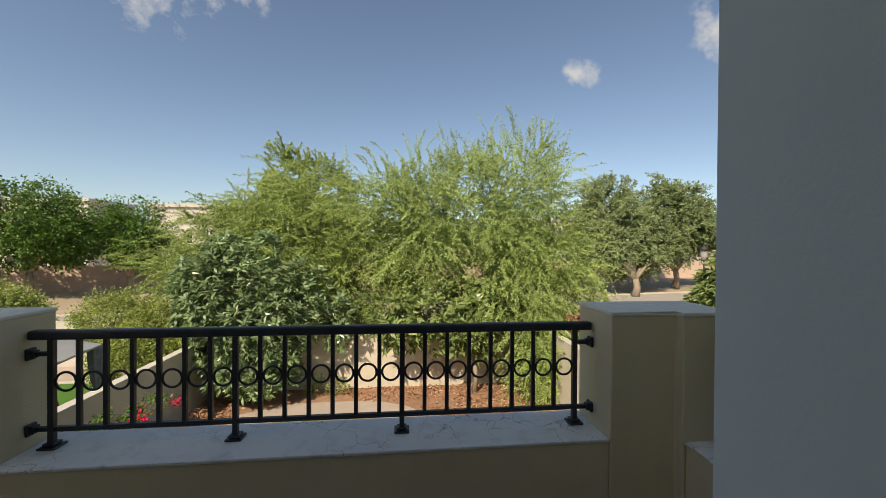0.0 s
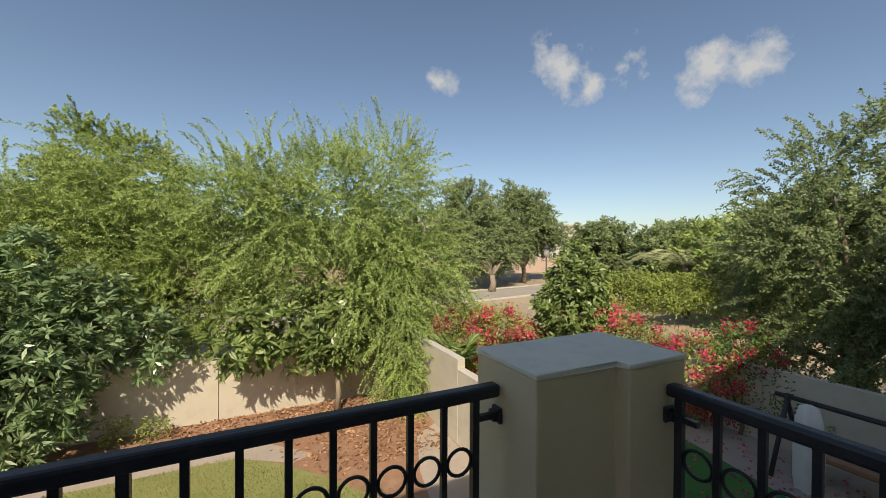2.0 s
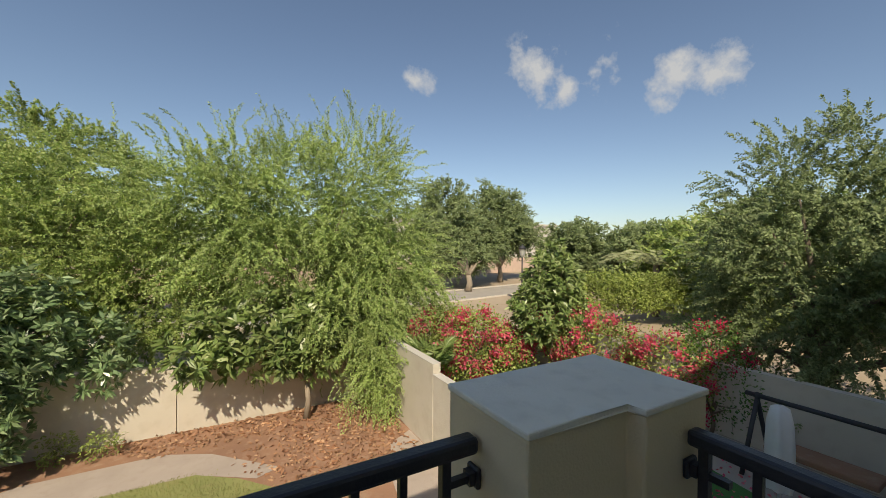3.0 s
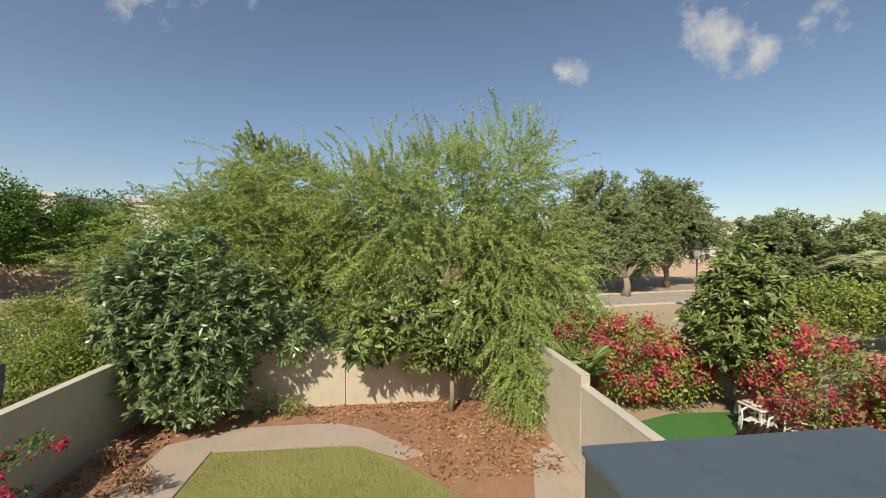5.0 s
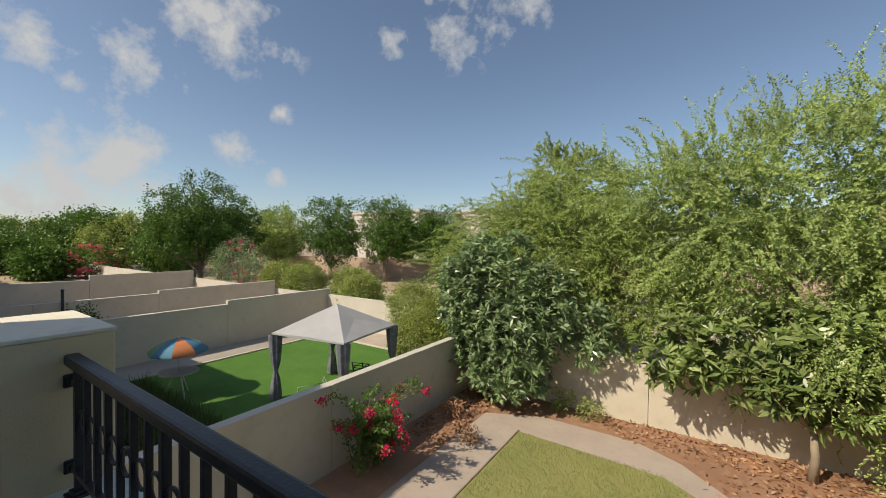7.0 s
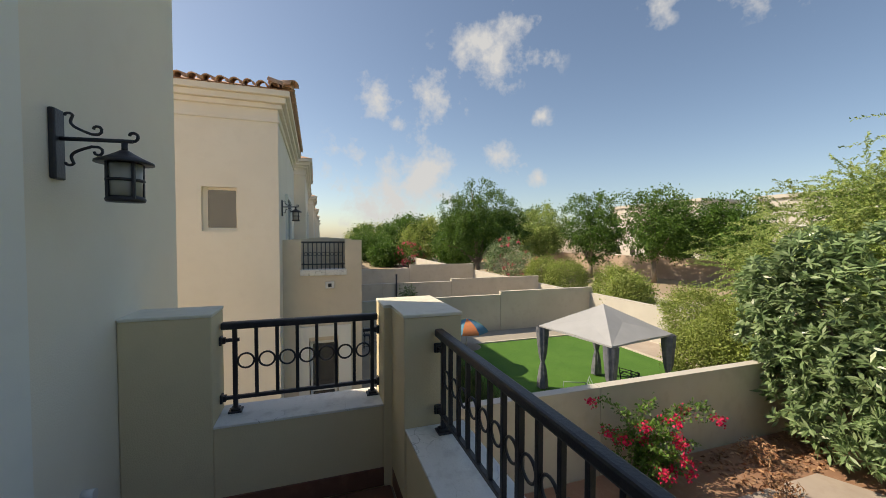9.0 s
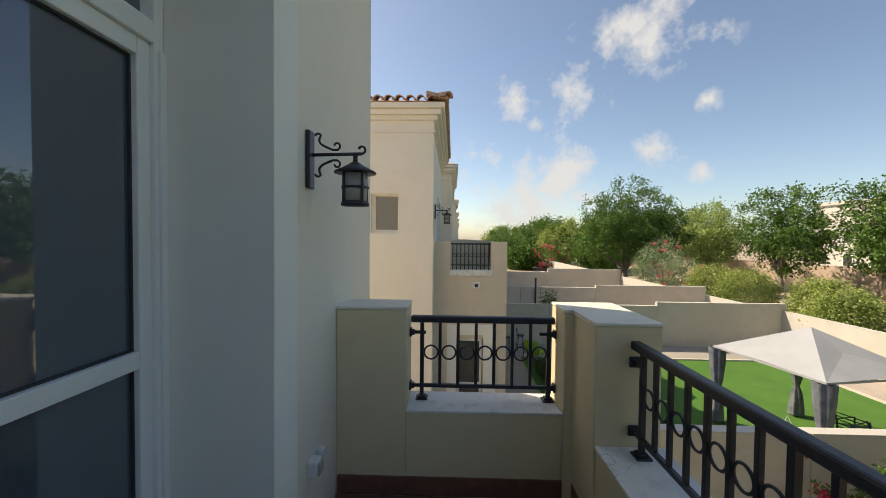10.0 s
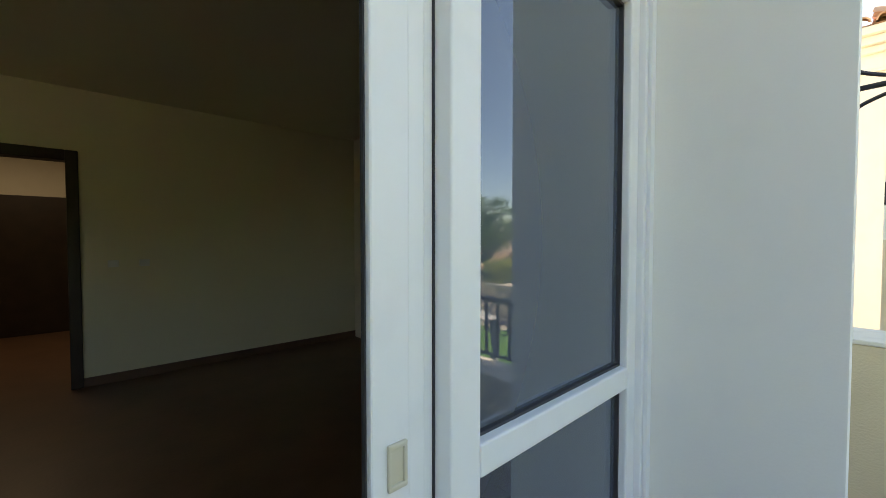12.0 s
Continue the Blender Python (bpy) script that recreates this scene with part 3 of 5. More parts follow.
def scroll(bm, start, turn_centre, r0, r1, a0, a1, x):
    pts = []
    for i in range(15):
        k = i / 14
        a = a0 + (a1 - a0) * k
        r = r0 + (r1 - r0) * k
        pts.append((x, turn_centre[0] + r * math.cos(a), turn_centre[1] + r * math.sin(a)))
    tube(bm, [start] + pts if start else pts, 0.0055, 5)


def wall_lantern(x, y, z, s=1.0):
    """An iron lantern that hangs from a scrolled arm; the arm reaches out along +y."""
    t = thing("wall_lantern", "black iron scroll-arm lantern on the cream wall", "wall lamp", "wall lanterns")
    part("back_plate", boxes((x - 0.032 * s, x + 0.032 * s, y, y + 0.022 * s, z - 0.02 * s, z + 0.245 * s), bevel=0.006 * s), IRON, t)
    bm = bmesh.new()
    zz = z + 0.135 * s
    tube(bm, [(x, y + 0.02 * s, zz), (x, y + 0.13 * s, zz + 0.003 * s), (x, y + 0.25 * s, zz + 0.006 * s)], 0.0085 * s, 6)
    pts = []
    for i in range(12):
        a = -math.pi / 2 + i / 11 * 4.6
        r = 0.02 * s * (1 - 0.45 * i / 11)
        pts.append((x, y + 0.25 * s + r * math.cos(a), zz + 0.026 * s + r * math.sin(a)))
    tube(bm, pts, 0.006 * s, 5)
    part("arm", bm, IRON, t)
    for sg in (1, -1):
        bm = bmesh.new()
        pts = []
        for i in range(26):
            k = i / 25
            if k < 0.25:
                a = 2.6 * (1 - k / 0.25)
                r = 0.018 * s * (0.5 + 0.5 * k / 0.25)
                pts.append((x, y + 0.045 * s + r * math.cos(a + 0.3), zz + sg * (0.085 * s + r * math.sin(a + 0.3))))
            elif k < 0.75:
                q = (k - 0.25) / 0.5
                pts.append((x, y + (0.058 + 0.07 * q) * s - 0.03 * s * math.sin(q * math.pi), zz + sg * (0.082 - 0.062 * q) * s))
            else:
                q = (k - 0.75) / 0.25
                a = -1.5 + 4.6 * q
                r = 0.019 * s * (1 - 0.45 * q)
                pts.append((x, y + 0.135 * s + r * math.cos(a), zz + sg * (0.042 * s + r * math.sin(a))))
        tube(bm, pts, 0.0055 * s, 5)
        part("scroll", bm, IRON, t)
    c = (x, y + 0.222 * s, 0)
    part("stem", tube(bmesh.new(), [(c[0], c[1], zz), (c[0], c[1], zz - 0.04 * s)], 0.011 * s, 8), IRON, t)
    zc = zz - 0.03 * s
    part("cap", lathe(bmesh.new(), [(0.012 * s, zc), (0.03 * s, zc - 0.012 * s), (0.06 * s, zc - 0.03 * s), (0.094 * s, zc - 0.046 * s), (0.096 * s, zc - 0.054 * s), (0.06 * s, zc - 0.052 * s)], c, 24), IRON, t)
    zb = zc - 0.20 * s
    part("shade", lathe(bmesh.new(), [(0.052 * s, zb + 0.012 * s), (0.057 * s, zc - 0.055 * s)], c, 20), FROST, t, "frosted glass cylinder")
    part("band", lathe(bmesh.new(), [(0.056 * s, zb + 0.075 * s), (0.064 * s, zb + 0.077 * s), (0.064 * s, zb + 0.085 * s), (0.057 * s, zb + 0.087 * s)], c, 20), IRON, t)
    part("base", lathe(bmesh.new(), [(0.03 * s, zb - 0.006 * s), (0.062 * s, zb - 0.004 * s), (0.066 * s, zb + 0.008 * s), (0.055 * s, zb + 0.018 * s)], c, 20), IRON, t)
    for k in range(4):
        a = math.pi / 4 + k * math.pi / 2
        u, v = c[0] + 0.06 * s * math.cos(a), c[1] + 0.06 * s * math.sin(a)
        part("strut", tube(bmesh.new(), [(u, v, zb + 0.005 * s), (u, v, zc - 0.05 * s)], 0.0075 * s, 5), IRON, t)
    return t


wall_lantern(-1.21, 0.0, 1.742, 1.0)

sock = thing("outdoor_socket", "weathered grey double socket box low on the wall", "socket")
part("box", boxes((-1.27, -1.2, 0.0, 0.05, 0.36, 0.44), bevel=0.008), WHITEP, sock)
part("cover", boxes((-1.265, -1.205, 0.05, 0.06, 0.37, 0.43), bevel=0.004), FROST, sock)
part("plug", tube(bmesh.new(), [(-1.33, 0.0, 0.42), (-1.33, 0.045, 0.42)], 0.024, 10), WHITEP, sock, "round grey cable outlet")


# ---------- neighbouring houses ----------
def half_tile(bm, p, d, r, length):
    """One barrel tile: a half tube from p along d."""
    d = Vector(d).normalized()
    side = d.cross(Vector((0, 0, 1))).normalized()
    up = side.cross(d)
    rows = []
    for e in (0, 1):
        for rr in (r, r - 0.018):
            rows.append([bm.verts.new(Vector(p) + d * length * e + side * rr * math.cos(math.pi * k / 6) + up * rr * math.sin(math.pi * k / 6)) for k in range(7)])
    for k in range(6):
        bm.faces.new((rows[0][k], rows[0][k + 1], rows[2][k + 1], rows[2][k])).smooth = True
        bm.faces.new((rows[1][k + 1], rows[1][k], rows[3][k], rows[3][k + 1])).smooth = True
        bm.faces.new((rows[0][k + 1], rows[0][k], rows[1][k], rows[1][k + 1]))


def terrace_house(dx, dy, near):
    h = thing("terrace_house", "cream terrace house with tiled eaves and a small balcony" if near else "cream terrace house farther along the row", "house", "row of houses")
    x0, x1, yf = -14.0 + dx, -8.0 + dx, 0.22 + dy
    # walls with a window opening in the side wall
    wy0, wy1, wz0, wz1 = -1.19 + dy, -0.55 + dy, 1.62, 2.5
    body = ((x1 - 0.3, x1, -7 + dy, wy0, G, 4.3), (x1 - 0.3, x1, wy1, yf, G, 4.3), (x1 - 0.3, x1, wy0, wy1, G, wz0), (x1 - 0.3, x1, wy0, wy1, wz1, 4.3),
                 (x0, x1 - 0.3, yf - 0.3, yf, G, 4.3), (x0, x0 + 0.3, -7 + dy, yf - 0.3, G, 4.3), (x0 + 0.3, x1 - 0.3, -7 + dy, -6.7 + dy, G, 4.3))
    for b in body:
        part("wall", boxes(b), CREAM, h)
    w = part("window", boxes((x1 - 0.16, x1 - 0.10, wy0, wy0 + 0.09, wz0, wz1), (x1 - 0.16, x1 - 0.10, wy1 - 0.04, wy1, wz0, wz1), (x1 - 0.16, x1 - 0.10, wy0 + 0.09, wy1 - 0.04, wz0, wz0 + 0.07), (x1 - 0.16, x1 - 0.10, wy0 + 0.09, wy1 - 0.04, wz1 - 0.05, wz1), bevel=0.004), CREAM, h)
    part("pane", boxes((x1 - 0.14, x1 - 0.13, wy0 + 0.09, wy1 - 0.04, wz0 + 0.07, wz1 - 0.05)), DARKWIN, w)
    # cornice: stepped mouldings under the eaves
    for a, z0, z1 in ((0.04, 3.86, 3.91), (0.08, 4.13, 4.23), (0.16, 4.23, 4.35), (0.24, 4.35, 4.47)):
        part("cornice", boxes((x0 - a, x1 + a, -7 - a + dy, yf + a, z0, z1), bevel=0.015), CREAM, h)
    bm = bmesh.new()
    e = [(x0 - 0.26, -7.3 + dy), (x1 + 0.26, -7.3 + dy), (x1 + 0.26, yf + 0.26), (x0 - 0.26, yf + 0.26)]
    b = [bm.verts.new((x, y, 4.475)) for x, y in e]
    t0, t1 = bm.verts.new(((x0 + x1) / 2, -4.2 + dy, 5.7)), bm.verts.new(((x0 + x1) / 2, -2.9 + dy, 5.7))
    bm.faces.new((b[0], b[1], t0))
    bm.faces.new((b[1], b[2], t1, t0))
    bm.faces.new((b[2], b[3], t1))
    bm.faces.new((b[3], b[0], t0, t1))
    bm.faces.new(b[::-1])
    roof = part("roof", bm, ROOFT, h)
    if near:
        n = 22
        for i in range(n):
            y = yf + 0.2 - i * 0.235
            half_tile(bm := bmesh.new(), (x1 + 0.31, y, 4.49), (-1, 0, 0.28), 0.10, 0.5)
            part("roof_tile", bm, ROOFT, roof)
        for i in range(26):
            x = x1 + 0.2 - i * 0.235
            half_tile(bm := bmesh.new(), (x, yf + 0.31, 4.49), (0, -1, 0.28), 0.10, 0.5)
            part("roof_tile", bm, ROOFT, roof)
        bm = bmesh.new()
        half_tile(bm, (x1 + 0.34, yf + 0.34, 4.53), (-1, -1, 0.25), 0.12, 0.6)
        part("roof_tile", bm, ROOFT, roof)
    # balcony block over the ground floor
    bx0, bx1, by0, by1, top = -12.6 + dx, -8.77 + dx, yf - 0.001, 2.0 + dy, 1.44
    oy0, oy1 = 0.62 + dy, 1.61 + dy
    bal = part("balcony", boxes((bx1 - 0.3, bx1, by0, oy0, G, top)), BEIGE, h, "tan plastered balcony")
    for b in ((bx1 - 0.3, bx1, oy1, by1, G, top), (bx1 - 0.3, bx1, oy0, oy1, -0.95, 0.72), (bx1 - 0.3, bx1, oy0, 0.78 + dy, G, -0.95), (bx1 - 0.3, bx1, 1.44 + dy, oy1, G, -0.95),
                                (bx0, bx1 - 0.3, by1 - 0.28, by1, G, 0.72), (bx0, bx0 + 0.3, by0, by1 - 0.28, G, top), (bx0, bx0 + 0.5, by1 - 0.28, by1, 0.72, top), (bx0 + 0.3, bx1 - 0.3, by0, by1 - 0.28, -0.2, 0.0)):
        part("balcony_wall", boxes(b), BEIGE, bal)
    part("sill", boxes((bx1 - 0.32, bx1 + 0.05, oy0 - 0.03, oy1 + 0.03, 0.60, 0.74), bevel=0.01), SILL, bal)
    rl = part("railing", boxes((bx1 - 0.17, bx1 - 0.12, oy0, oy1, 1.36, 1.40)), IRON, h)
    part("bottom_rail", boxes((bx1 - 0.16, bx1 - 0.13, oy0, oy1, 0.84, 0.87)), IRON, rl)
    for i in range(10):
        y = oy0 + 0.05 + i * (oy1 - oy0 - 0.1) / 9
        part("baluster", boxes((bx1 - 0.157, bx1 - 0.133, y - 0.012, y + 0.012, 0.74, 1.37)), IRON, rl)
        if i < 9 and near:
            part("ring", ring(bmesh.new(), (bx1 - 0.145, y + 0.05, 1.1), 0.04, 0.007, "x", 12, 4), IRON, rl)
    rl = part("railing", boxes((bx0 + 0.5, bx1 - 0.3, by1 - 0.16, by1 - 0.12, 1.36, 1.40)), IRON, h)
    part("bottom_rail", boxes((bx0 + 0.5, bx1 - 0.3, by1 - 0.15, by1 - 0.13, 0.84, 0.87)), IRON, rl)
    n = 28 if near else 14
    for i in range(n):
        x = bx0 + 0.55 + i * (bx1 - bx0 - 0.9) / (n - 1)
        part("baluster", boxes((x - 0.012, x + 0.012, by1 - 0.152, by1 - 0.128, 0.72, 1.37)), IRON, rl)
    # ground floor door with white surround
    d = part("door", boxes((bx1 - 0.2, bx1 - 0.15, 0.80 + dy, 0.86 + dy, G, -0.97), (bx1 - 0.2, bx1 - 0.15, 1.36 + dy, 1.42 + dy, G, -0.97), (bx1 - 0.2, bx1 - 0.15, 0.86 + dy, 1.36 + dy, -1.05, -0.97), (bx1 - 0.2, bx1 - 0.15, 0.86 + dy, 1.36 + dy, -2.2, -2.1)), UPVC, h)
    part("pane", boxes((bx1 - 0.185, bx1 - 0.175, 0.86 + dy, 1.36 + dy, G, -1.05)), DARKWIN, d)
    part("surround", boxes((bx1, bx1 + 0.05, 0.55 + dy, 0.78 + dy, G, -0.6), (bx1, bx1 + 0.05, 1.44 + dy, 1.74 + dy, G, -0.6), (bx1, bx1 + 0.05, 0.78 + dy, 1.44 + dy, -0.85, -0.6)), WHITE, h)
    # tall balcony door opening on the front wall
    f = part("door", boxes((-11.4 + dx, -11.3 + dx, yf, yf + 0.06, 0.05, 2.6), (-9.9 + dx, -9.8 + dx, yf, yf + 0.06, 0.05, 2.6), (-11.3 + dx, -9.9 + dx, yf, yf + 0.06, 2.5, 2.6)), WHITE, h)
    part("pane", boxes((-11.3 + dx, -9.9 + dx, yf + 0.001, yf + 0.02, 0.05, 2.5)), DARKWIN, f)
    return h


for k in range(12):
    terrace_house(-6.9 * k, 0.12 * k + 0.25 * (k % 2), k == 0)
wall_lantern(-8.65, 0.22, 2.0, 1.35)
fl = thing("flood_light", "small white wall light on the neighbour's balcony", "wall light")
part("housing", boxes((-8.77, -8.70, 1.15, 1.35, 0.29, 0.45), bevel=0.01), WHITEP, fl)
part("lens", boxes((-8.70, -8.69, 1.21, 1.29, 0.33, 0.41), bevel=0.004), GASKET, fl, "dark square lens")

# plain house block outside the view, added to throw shade on the right terrace
bm = boxes((5.2, 12.4, -7.5, -0.2, G, 4.3))
rh = thing("shading_house", "unseen cream house block added to shade the neighbour's terrace", "house")
part("wall", bm, CREAM, rh)
part("roof", boxes((4.95, 12.65, -7.8, 0.1, 4.3, 4.62), bevel=0.03), ROOFT, rh)

# ---------- ground, gardens, walls ----------
def sheet(name, pts, z, material, label, category):
    bm = bmesh.new()
    bm.faces.new([bm.verts.new((x, y, z)) for x, y in pts])
    bm.normal_update()
    if bm.faces[:][0].normal.z < 0:
        bmesh.ops.reverse_faces(bm, faces=bm.faces[:])
    return struct(name, bm, material, label, category)


sheet("ground", [(-900, -900), (900, -900), (900, 900), (-900, 900)], G - 0.02, SAND, "dry sandy ground", "ground")


def slant(x, y):
    """The road and the far wall run askew to the houses."""
    return (x, y + 0.187 * (x + 30))


def band(name, y0, y1, z, material, label, category, xa=-220, xb=220):
    return sheet(name, [slant(xa, y0), slant(xb, y0), slant(xb, y1), slant(xa, y1)], z, material, label, category)


band("road", 18.5, 24.0, G - 0.012, ROAD, "pale sunlit road behind the gardens", "road")
for y in (18.3, 24.0):
    pts = [slant(-120, y), slant(120, y), slant(120, y + 0.2), slant(-120, y + 0.2)]
    struct("kerb", prism(pts, G - 0.02, G + 0.10), KERB, "pale concrete kerb along the road", "kerb")
pts = [slant(-220, 39.3), slant(220, 39.3), slant(220, 39.55), slant(-220, 39.55)]
struct("far_wall", prism(pts, G - 0.02, -0.72), WALLP, "pinkish beige boundary wall beyond the road", "wall")

# own garden
sheet("lawn", [(-2.85, 1.0), (-2.85, 9.85), (0.25, 9.75), (1.0, 9.2), (1.9, 8.2), (2.7, 7.0), (3.2, 5.2), (3.3, 1.0)], G + 0.012, LAWN, "dry patchy mown lawn", "lawn")
sheet("bed", [(-5.3, 0.5), (4.8, 0.5), (4.8, 12.0), (-5.3, 12.0)], G - 0.004, MULCH, "red-brown soil bed with dry leaves", "soil")
sheet("path", [(-4.0, 0.5), (-2.85, 0.5), (-2.85, 9.85), (0.25, 9.75), (1.3, 9.05), (1.75, 9.25), (0.5, 10.5), (-0.4, 10.95), (-2.6, 10.95), (-4.0, 10.3)], G + 0.006, PAVE, "pinkish paved garden path", "path")
sheet("side_path", [(3.3, 0.5), (4.78, 0.5), (4.78, 9.4), (4.1, 9.0), (3.6, 7.6), (3.3, 6.0)], G + 0.004, PAVE, "pinkish paving beside the garden wall", "path")
struct("lawn_edge", boxes((-2.88, -2.85, 0.6, 9.88, G, G + 0.03)), BARK, "thin dark edging strip of the lawn", "edging")


def garden_wall(name, pts, base, tops, material, label, thick=0.2):
    """A wall in straight lengths with slim joints between panels and a thin coping."""
    w = thing(name, label, "garden wall", kind="structure")
    for (a, b), top in zip(zip(pts, pts[1:]), tops):
        A, B = Vector((*a, 0)), Vector((*b, 0))
        d = (B - A)
        n = max(1, round(d.length / 5.6))
        d1 = d.normalized()
        s = Vector((-d1.y, d1.x, 0)) * thick / 2
        for i in range(n):
            p, q = A + d * (i / n) + d1 * 0.006, A + d * ((i + 1) / n) - d1 * 0.006
            c = [(p - s)[:2], (q - s)[:2], (q + s)[:2], (p + s)[:2]]
            part("panel", prism(c, base, top - 0.02, 0.008), material, w)
            s2 = s * 1.06
            c = [(p - s2)[:2], (q - s2)[:2], (q + s2)[:2], (p + s2)[:2]]
            part("coping", prism(c, top - 0.02, top, 0.005), WALLW if material is WALLG else material, w)
    return w


garden_wall("wall_garden_west", [(-5.44, 0.3), (-5.44, 12.1)], G - 0.05, [-1.42], WALLG, "tan rendered garden wall with panel joints and pale coping")
garden_wall("wall_garden_east", [(4.9, 0.3), (4.9, 8.23), (4.9, 12.1)], G - 0.05, [-1.41, -1.18], WALLG, "tan rendered garden wall that steps up, in sun")
garden_wall("wall_garden_north", [(-5.34, 12.15), (4.8, 12.15)], G - 0.05, [-1.5], WALLG, "tan rendered wall at the end of the garden")
garden_wall("wall_garden_north_west", [(-16.4, 15.2), (-5.44, 15.2)], G - 0.05, [-1.5], WALLW, "white garden wall at the end of the neighbour's lawn")
garden_wall("wall_garden_link", [(-5.44, 12.15), (-5.44, 15.1)], G - 0.05, [-1.42], WALLG, "tan rendered garden wall")
garden_wall("wall_garden_far_a", [(-16.5, 0.3), (-16.5, 9.71), (-16.5, 15.3)], G - 0.05, [-1.36, -1.2], WALLG, "tan rendered wall between the neighbours' gardens")
garden_wall("wall_garden_far_b", [(-21.8, 0.3), (-21.8, 9.0), (-21.8, 15.3)], G - 0.05, [-1.25, -1.1], WALLG, "tan rendered wall between the neighbours' gardens")
garden_wall("wall_garden_far_c", [(-33.0, 0.3), (-33.0, 9.0), (-33.0, 15.3)], G - 0.05, [-1.3, -1.0], WALLG, "tan rendered wall between the neighbours' gardens")
garden_wall("wall_garden_far_d", [(-33.0, 15.4), (-16.6, 15.4)], G - 0.05, [-1.6], WALLW, "white garden wall beside the road")
garden_wall("wall_garden_far_e", [(-60, 15.4), (-33.2, 15.4)], G - 0.05, [-1.6], WALLW, "white garden wall beside the road")
garden_wall("wall_garden_right", [(11.5, -4), (11.5, 5.2), (11.2, 12.0)], G - 0.05, [-1.4, -1.4], WALLG, "tan rendered wall at the far side of the neighbour's garden")
garden_wall("wall_garden_right_north", [(5.0, 12.15), (11.1, 12.15)], G - 0.05, [-1.9], WALLW, "low pale garden wall behind the bougainvillea")
sheet("neighbour_lawn", [(-14.4, 3.4), (-5.55, 3.4), (-5.55, 13.2), (-14.4, 13.2)], G + 0.01, TURF, "vivid green turf lawn", "lawn")
sheet("neighbour_path", [(-16.4, 0.5), (-14.5, 0.5), (-14.5, 15), (-16.4, 15)], G + 0.008, ROAD, "grey paved path along the wall", "path")
struct("lawn_kerb", boxes((-14.5, -14.4, 3.4, 13.3, G, G + 0.06), (-14.4, -5.6, 13.2, 13.3, G, G + 0.06)), KERB, "pale concrete lawn edging", "edging")
sheet("neighbour_terrace", [(-14.4, 13.3), (-5.6, 13.3), (-5.6, 15.1), (-14.4, 15.1)], G + 0.009, PAVE, "pinkish paved strip behind the lawn", "path")
sheet("right_lawn", [(5.02, 3.8), (9.3, 3.6), (9.8, 6.0), (10.4, 8.6), (10.3, 10.3), (8.6, 10.4), (7.5, 10.1), (5.02, 10.6)], G + 0.01, TURF2, "emerald green turf lawn", "lawn")
sheet("right_terrace", [(5.02, 0.2), (11.4, 0.2), (11.4, 9.0), (10.4, 8.6), (9.8, 6.0), (9.3, 3.6), (5.02, 3.8)], G + 0.006, ROAD, "grey stone terrace with fallen petals", "terrace")

# ---------- plants ----------
rng = np.random.default_rng(7)


def unit(v):
    return v / np.maximum(np.linalg.norm(v, axis=1, keepdims=True), 1e-9)


SUNWARD = np.array([-SUN_DIR.x, -SUN_DIR.y, -SUN_DIR.z]) * 1.3  # leaves turn their faces to the light


def leaf_mesh(name, base, way, length, width, material, parent, label="", fold=0.25):
    """Many leaves, each a folded four-cornered blade from base along way."""
    n = len(base)
    side = unit(np.cross(way, unit(rng.normal(size=(n, 3)) * 0.75 + SUNWARD)))
    nor = np.cross(side, way)
    L = np.reshape(length, (-1, 1)) * np.ones((n, 1))
    W = np.reshape(width, (-1, 1)) * np.ones((n, 1))
    mid = base + way * L * 0.5 + nor * W * fold
    co = np.stack([base, mid + side * W * 0.5, base + way * L - nor * W * 0.2, mid - side * W * 0.5], axis=1).reshape(-1, 3)
    me = bpy.data.meshes.new(name)
    me.vertices.add(4 * n)
    me.vertices.foreach_set("co", co.astype(np.float32).ravel())
    me.loops.add(4 * n)
    me.loops.foreach_set("vertex_index", np.arange(4 * n, dtype=np.int32))
    me.polygons.add(n)
    me.polygons.foreach_set("loop_start", np.arange(0, 4 * n, 4, dtype=np.int32))
    me.update(calc_edges=True)
    me.materials.append(material)
    ob = new(name, me)
    if parent is not None:
        ob.parent = parent
    if label:
        ob["label"] = label
    return ob


def clumps_in(blobs, n, shell=0.55):
    """Clump centres spread through ellipsoids (x, y, z, rx, ry, rz), mostly near the surface."""
    vol = np.array([b[3] * b[4] * b[5] for b in blobs]) ** 0.7
    pick = rng.choice(len(blobs), n, p=vol / vol.sum())
    d = unit(rng.normal(size=(n, 3)))
    r = rng.uniform(shell, 1.0, (n, 1))
    b = np.array(blobs)[pick]
    return b[:, :3] + d * r * b[:, 3:], d


